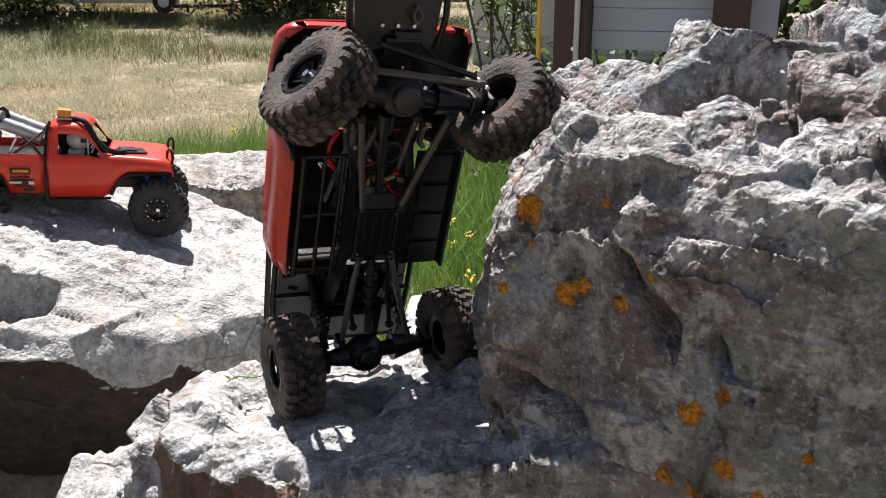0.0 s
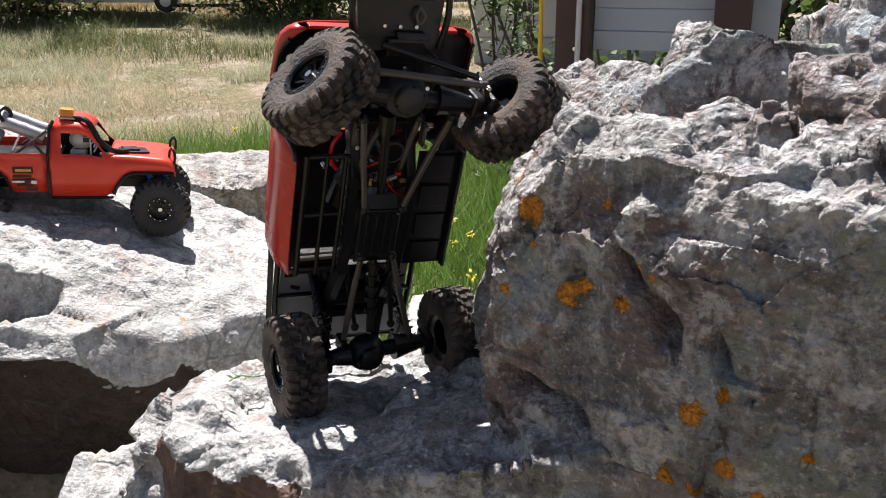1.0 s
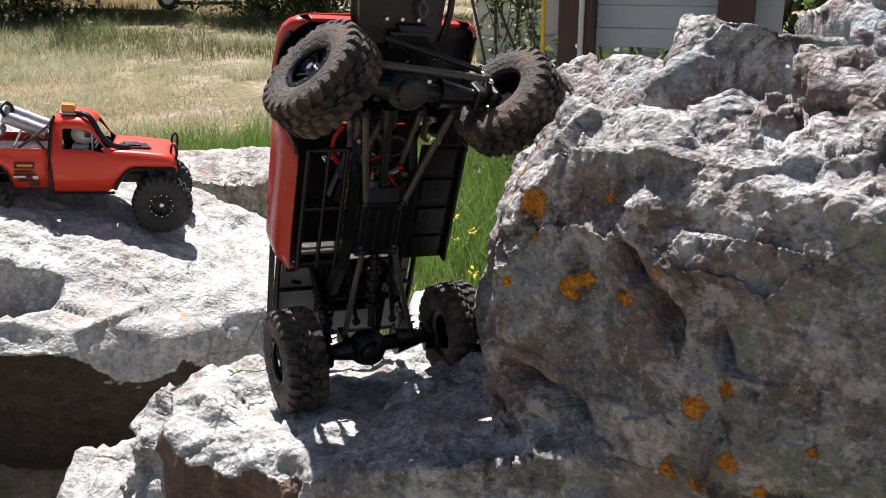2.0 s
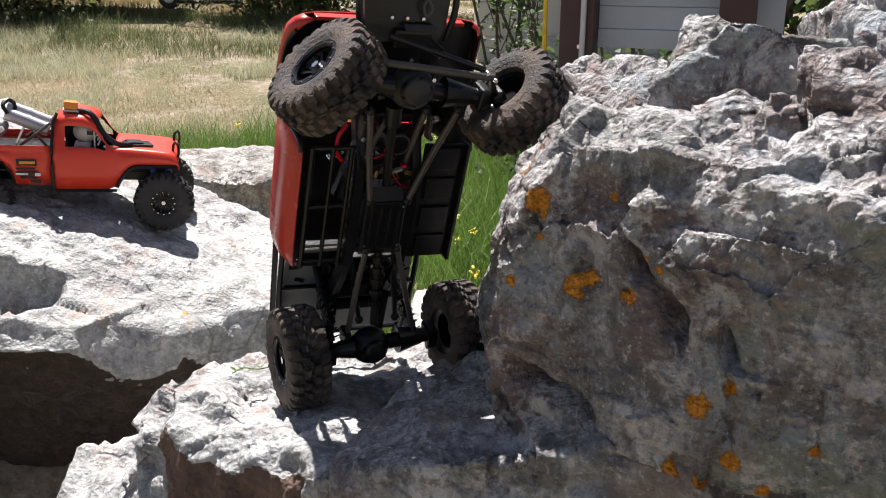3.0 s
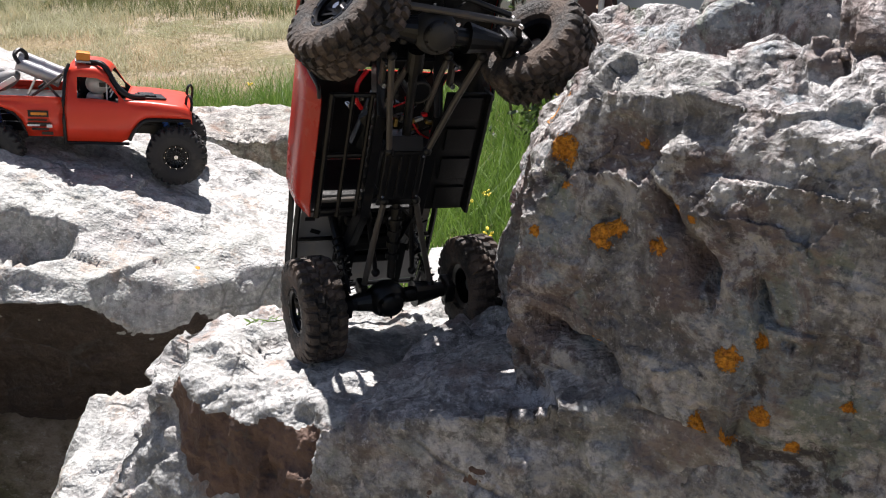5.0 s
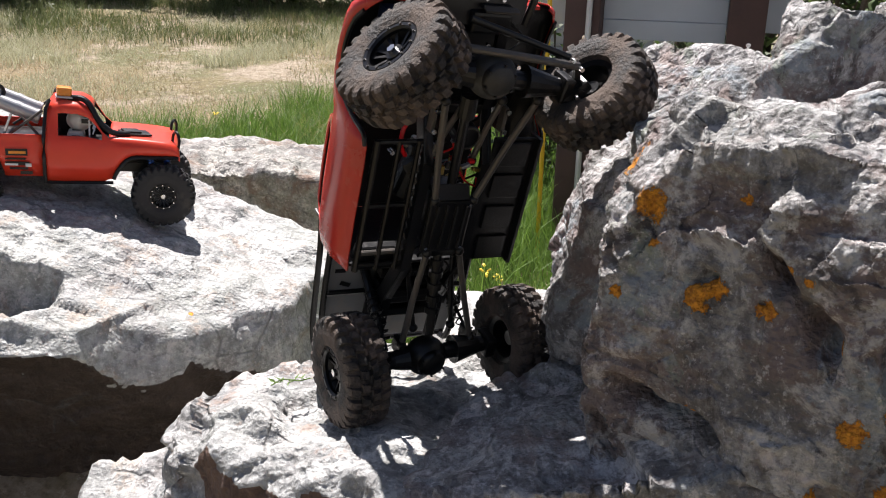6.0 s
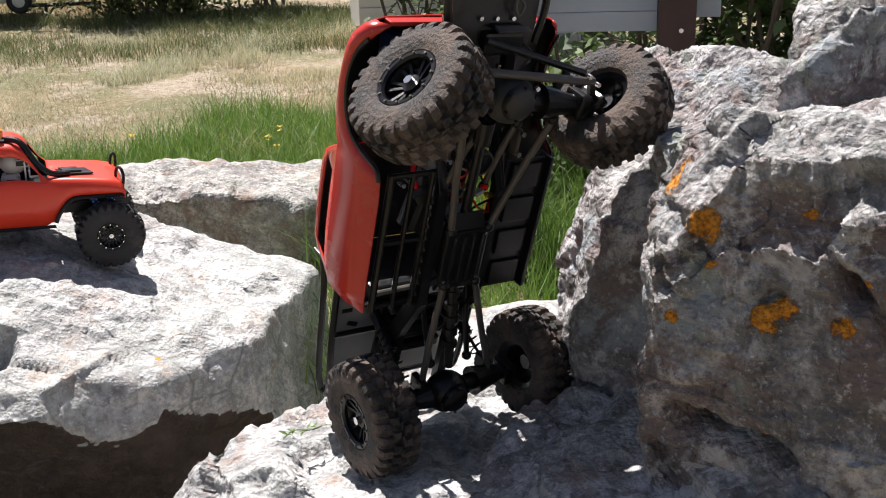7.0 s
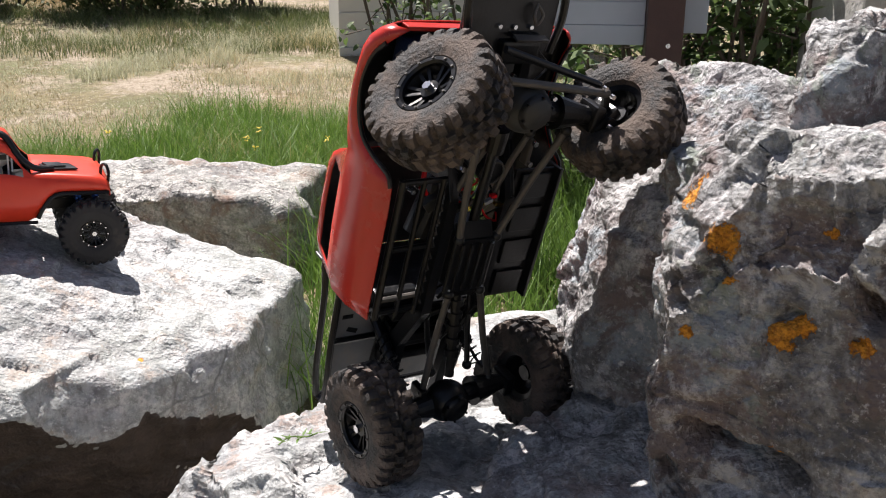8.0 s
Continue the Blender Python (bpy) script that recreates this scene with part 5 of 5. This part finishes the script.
blades("green_grass", field(9000, -1.2, 1.3, 1.75, 3.3, 0.10, 0.30, 1, 6, 0.8, lambda x, y: off_rocks(x, y) and not (x < -0.2 and y < 2.9), 0.04), GRASS, "tall fresh green grass behind the rocks", 11, 0.0045)
blades("green_grass", field(46000, -1.9, 1.6, 2.5, 5.6, 0.06, 0.22, 2, 8, 0.9, lambda x, y: off_rocks(x, y) and noise.noise(Vector((x * 0.9, y * 0.9, 1))) > (y - 4.7) * 0.75 - 0.34 - 0.22 * x, 0.05), GRASS, "green grass thinning into the dry meadow", 12, 0.0045)
blades("dry_grass", field(34000, -4.6, 3.0, 3.6, 7.2, 0.012, 0.055, 3, 8, 1.2, patchy(1.7, -0.15), 0.06), STRAW, "short dry straw grass of the meadow", 13, 0.005, 2)
blades("dry_grass", field(20000, -4.8, 2.2, 4.6, 7.4, 0.025, 0.10, 4, 30, 1.0, patchy(1.5, 0.16, 5), 0.06), SAGE, "grey-green bunch grass in tufts", 14, 0.0042, 2)
blades("sage_grass", field(18000, -5.2, 2.4, 6.3, 8.0, 0.04, 0.16, 5, 26, 1.0, patchy(1.5, 0.02, 9), 0.055), SAGE, "pale grey-green tall tufts at the meadow edge", 15, 0.0055, 2)
blades("dark_grass", field(36000, -6.0, 2.4, 7.2, 9.4, 0.05, 0.16, 6, 18, 1.1, patchy(0.9, -0.30, 2), 0.09), DEEP_GRASS, "dark green grass under the bushes", 16, 0.006, 2)
blades("dry_grass", field(9000, -5.5, 2.4, 9.2, 11.5, 0.04, 0.10, 7, 10, 0.6, patchy(0.6, 0.0, 4), 0.1), STRAW, "straw grass beyond the bushes", 17, 0.011, 2)


def flowers():
    rnd = random.Random(9)
    for i in range(26):
        x, y = rnd.uniform(-1.1, 0.5), rnd.uniform(2.9, 4.2)
        if i < 6:
            x, y = rnd.uniform(-0.02, 0.25), rnd.uniform(1.9, 2.6)
        z = ground_height(x, y)
        h = rnd.uniform(0.12, 0.22)
        f = thing("yellow_flower", pose(x, y, z), "small yellow wild flower on a thin stem", "flower", "yellow flowers in the grass")
        bm = bmesh.new()
        tube(bm, [(0, 0, -0.01), (0.004, 0, h * 0.5), (0.01, 0.004, h)], 0.0012, 5)
        part("stem", bm, GRASS, f)
        bm = bmesh.new()
        for k in range(6):
            a = k * 1.047 + i
            m = pose(0.01 + 0.008 * math.cos(a), 0.004 + 0.008 * math.sin(a), h + rnd.uniform(-0.012, 0.01), rnd.uniform(-40, 40), rnd.uniform(-40, 40), math.degrees(a))
            bmesh.ops.create_icosphere(bm, subdivisions=1, radius=0.0048, matrix=m @ Matrix.Diagonal((1.3, 0.8, 0.5, 1)))
        part("blossom", bm, PETAL, f)


flowers()



def sprig():
    """A torn bit of green plant that lies on the flat boulder."""
    t = thing("plant_sprig", pose(-0.238, 1.010, 0.416, 0, 0, 20), "small torn yellow-green sprig lying on the pale boulder", "plant")
    rnd = random.Random(4)
    bm = bmesh.new()
    tube(bm, soft_curve([(-0.020, 0, 0.002), (-0.006, 0.003, 0.006), (0.010, -0.002, 0.004), (0.024, 0.002, 0.003)], 4), 0.0008, 5)
    part("stem", bm, GRASS, t)
    for i in range(11):
        a, x = rnd.uniform(-70, 70) + (180 if i % 2 else 0), -0.018 + i * 0.004
        bm = bmesh.new()
        m = pose(x, 0, 0.004, rnd.uniform(-30, 30), rnd.uniform(-30, 10), a)
        vs = [bm.verts.new(m @ Vector(v)) for v in ((0, 0, 0), (0.005, 0.002, 0.001), (0.013, 0, 0.0005), (0.005, -0.002, 0.001))]
        bm.faces.new(vs)
        part("leaf", bm, GRASS, t)


sprig()

# notice board on two posts
sb = thing("sign_board", pose(0.55, 2.52, ground_height(0.55, 2.52), 0, 0, -18.4), "grey board between two dark brown wooden posts", "sign")
for x in (-0.205, 0.205):
    bm = bmesh.new()
    box(bm, (0.092, 0.092, 2.0), (x, 0.0, 0.95), (0, 0, 0), 0.004)
    post = part("post", bm, BROWN_WOOD, sb)
    bolts(post, [(x + 0.01, -0.044, 0.66)], (0, -0.007, 0), 0.006)
for z0, z1, y in ((0.655, 0.7048, 0.030), (0.7055, 0.7648, 0.033), (0.7655, 1.10, 0.034), (1.101, 1.45, 0.034)):
    bm = bmesh.new()
    box(bm, (0.316, 0.016, z1 - z0), (0, y, (z0 + z1) / 2), (0, 0, 0), 0.002)
    part("board_panel", bm, SIGN_GREY, sb)
bm = bmesh.new()
box(bm, (0.64, 0.014, 0.80), (0.0, 0.060, 1.085), (0, 0, 0), 0.002)
part("backing_board", bm, SIGN_GREY, sb)
bm = bmesh.new()
rod(bm, (-0.186, -0.055, -0.05), (-0.186, -0.055, 1.6), 0.008, 12)
part("conduit", bm, ZINC, sb, "thin galvanised pipe up the post")

mk = thing("marker_pole", pose(0.268, 2.60, ground_height(0.27, 2.6), 0.6, -0.6, 0), "thin yellow marker pole beside the sign", "pole")
bm = bmesh.new()
tube(bm, [(0, 0, -0.1), (0.002, 0, 0.5), (0, 0, 1.7)], 0.007, 10)
part("rod", bm, YELLOW, mk)

# concrete block beside the shrub
cb = thing("concrete_block", pose(1.70, 2.62, 0, 0, 0, -8), "weathered concrete block wall beside the shrub", "block")
for z0, z1 in ((0, 0.33), (0.335, 0.70), (0.705, 1.3)):
    bm = bmesh.new()
    box(bm, (0.72, 0.4, z1 - z0), (0, 0, (z0 + z1) / 2 - 0.02), (0, 0, 0), 0.012)
    part("block_course", bm, CONCRETE, cb)


def bush(name, at, size, n, leaf, mt, label, seed, stems=9, category="bush", low=0.0, broad=0.45):
    """Stems that fork from the base, and a crown of many small leaves round their twigs."""
    t = thing(name, pose(*at), label, category)
    rnd = random.Random(seed)
    bm = bmesh.new()
    tips = []
    for i in range(stems):
        a = rnd.uniform(0, 6.283)
        p = Vector((rnd.gauss(0, size[0] * 0.12), rnd.gauss(0, size[1] * 0.12), -0.05))
        d = Vector((math.cos(a) * size[0] * rnd.uniform(0.1, 0.5), math.sin(a) * size[1] * rnd.uniform(0.1, 0.5), size[2] * rnd.uniform(0.6, 1.0)))
        mid = p + d * 0.5 + Vector((rnd.gauss(0, 0.06), rnd.gauss(0, 0.06), 0)) * size[2]
        tube(bm, soft_curve([p, mid, p + d], 4), 0.006 * size[2], 6)
        tips += [mid, p + d]
        if low:
            tips += [p.lerp(p + d, rnd.uniform(0.05, 0.5)) + Vector((rnd.gauss(0, size[0] * 0.2), rnd.gauss(0, size[1] * 0.2), 0)) for _ in range(14)]
        for _ in range(5):
            s = p.lerp(p + d, rnd.uniform(0.3 if low == 0 else 0.1, 1.0))
            e = s + Vector((rnd.gauss(0, size[0] * 0.16), rnd.gauss(0, size[1] * 0.16), rnd.uniform(-0.05, 0.25) * size[2]))
            rod(bm, s, e, 0.0025 * size[2], 5)
            tips += [s.lerp(e, 0.6), e]
    part("branchwork", bm, BARK, t)
    verts, faces = [], []
    for _ in range(n):
        c = rnd.choice(tips) + Vector((rnd.gauss(0, size[0] * 0.055), rnd.gauss(0, size[1] * 0.055), rnd.gauss(0, size[2] * 0.05)))
        L = leaf * rnd.uniform(0.6, 1.3)
        m = Euler((rnd.uniform(-0.9, 0.9), rnd.uniform(-0.9, 0.9), rnd.uniform(0, 6.283))).to_matrix()
        b = len(verts)
        for v in ((0, 0, 0), (L * 0.35, L * broad / 2, 0.08 * L), (L * 0.35, -L * broad / 2, 0.08 * L), (L * 0.7, L * broad * 0.4, 0), (L * 0.7, -L * broad * 0.4, 0), (L, 0, -0.12 * L)):
            verts.append(c + m @ Vector(v))
        faces += [(b, b + 1, b + 2), (b + 1, b + 3, b + 4, b + 2), (b + 3, b + 5, b + 4)]
    me = bpy.data.meshes.new("crown")
    me.from_pydata(verts, [], faces)
    me.materials.append(mt)
    cr = new("crown", me)
    cr.parent = t
    cr["kind"] = "stuff"
    return t


gh = ground_height
bush("shrub", (1.00, 3.10, gh(1.0, 3.1)), (0.75, 0.55, 1.25), 2600, 0.060, SHRUB, "dark green broad-leaved shrub beside the notice board", 21, 12, low=1, broad=0.5)
bush("shrub", (1.28, 2.95, gh(1.28, 2.95)), (0.55, 0.4, 1.15), 2600, 0.055, SHRUB, "dark leafy shrub between the post and the concrete block", 29, 12, low=1, broad=0.5)
bush("shrub", (1.55, 3.30, gh(1.5, 3.3)), (0.8, 0.5, 1.35), 2400, 0.060, SHRUB, "dark green broad-leaved shrub beside the concrete block", 22, 12, low=1, broad=0.5)
bush("shrub", (0.48, 3.35, gh(0.5, 3.3)), (0.75, 0.5, 0.72), 2200, 0.035, SHRUB, "twiggy green shrub behind the notice board", 23, 12, low=1, broad=0.5)
bush("shrub", (0.30, 3.75, gh(0.3, 3.7)), (0.42, 0.3, 1.05), 700, 0.035, SHRUB, "thin leafy shrub before the shed", 24, 8, broad=0.5)
bush("willow_bush", (-1.50, 9.3, gh(-1.5, 9.3)), (1.7, 0.9, 1.7), 9000, 0.075, WILLOW, "olive-green willow bush at the meadow edge", 25, 16, low=1, broad=0.35)
bush("willow_bush", (-0.55, 9.9, gh(-0.5, 9.9)), (1.2, 0.8, 1.9), 5000, 0.075, WILLOW, "willow bush with dark bare stems", 26, 16, broad=0.35)
bush("willow_bush", (-4.1, 8.9, gh(-4, 8.9)), (1.5, 0.9, 1.9), 8000, 0.08, WILLOW, "dark willow bush before the trailer", 27, 16, low=1, broad=0.35)
bush("willow_bush", (-5.4, 10.2, gh(-5.4, 10.2)), (1.8, 1.0, 2.2), 6000, 0.09, WILLOW, "tall willow bush at the far edge", 28, 14, low=1, broad=0.35)


def trailer():
    t = thing("trailer", pose(-2.62, 9.35, gh(-2.6, 9.35), 0, 0, 4), "small white box trailer with a spare wheel and drawbar", "trailer")
    bm = bmesh.new()
    box(bm, (1.5, 0.7, 0.9), (-0.75, 0.4, 0.66), (0, 0, 0), 0.03)
    part("box_body", bm, WHITE_DIRTY, t)
    bm = bmesh.new()
    box(bm, (1.56, 0.06, 0.05), (-0.75, 0.03, 0.195), (0, 0, 0), 0.008)
    part("lower_rail", bm, SIDING, t)
    bm = bmesh.new()
    box(bm, (0.62, 0.05, 0.035), (0.28, 0.1, 0.14), (0, 0, 0), 0.006)
    rod(bm, (0.10, 0.1, 0.0), (0.10, 0.1, 0.16), 0.014, 10)
    rod(bm, (0.10, 0.1, 0.03), (0.18, 0.1, 0.13), 0.010, 8)
    part("drawbar", bm, BLACK, t)
    bm = bmesh.new()
    lathe(bm, [(-0.04, 0.055), (-0.045, 0.095), (-0.02, 0.108), (0.02, 0.108), (0.045, 0.095), (0.04, 0.055)], 32)
    ty = part("tyre", bm, RUBBER_CLEAN, t, flat=False)
    ty.location = (-0.10, -0.02, 0.185)
    bm = bmesh.new()
    lathe(bm, [(-0.044, 0.0), (-0.046, 0.022), (-0.038, 0.030), (-0.042, 0.052), (-0.03, 0.056), (0.03, 0.05)], 28, closed=False)
    part("rim", bm, WHITE, ty, flat=False)
    return t


trailer()


def shed(at, size, rows, name, label, wall, turn=0.0):
    t = thing(name, pose(*at, 0, 0, turn), label, "building")
    w, d, h = size
    bm = bmesh.new()
    box(bm, (w - 0.03, d, h), (0, d / 2 + 0.02, h / 2 - 0.1), (0, 0, 0), 0.004)
    part("wall", bm, wall, t)
    for i in range(rows):
        bm = bmesh.new()
        box(bm, (w, 0.022, h / rows - 0.004), (0, 0.0, (i + 0.5) * h / rows - 0.04), (3, 0, 0), 0.003)
        part("siding_board", bm, wall, t)
    bm = bmesh.new()
    box(bm, (w + 0.2, d + 0.3, 0.05), (0, d / 2, h + 0.02), (4, 0, 0), 0.01)
    part("roof", bm, ROOF_GREEN, t)
    return t


shed((1.05, 7.05, gh(1.0, 7.0) - 0.02), (1.66, 1.4, 1.5), 12, "shed", "small cream shed with lapped siding boards", SIDING)
shed((-0.2, 13.5, gh(0, 13.5)), (3.0, 2.0, 1.7), 6, "far_building", "far grey building with a green metal roof", SIDING)
shed((-4.6, 14.5, gh(-4.6, 14.5)), (3.2, 2.0, 1.9), 6, "far_building", "far pale building behind the trailer", SIDING)
# dark tree belt that closes the view
for i, (x, y) in enumerate(((-9, 15), (-7.0, 16), (-2.6, 17), (1.8, 16), (4.4, 14), (6.5, 11), (5.2, 8))):
    bush("far_tree", (x, y, gh(x, y)), (2.6, 1.6, 3.2), 3500, 0.16, WILLOW, "far willow thicket behind the meadow", 40 + i, 14, "tree", low=1)
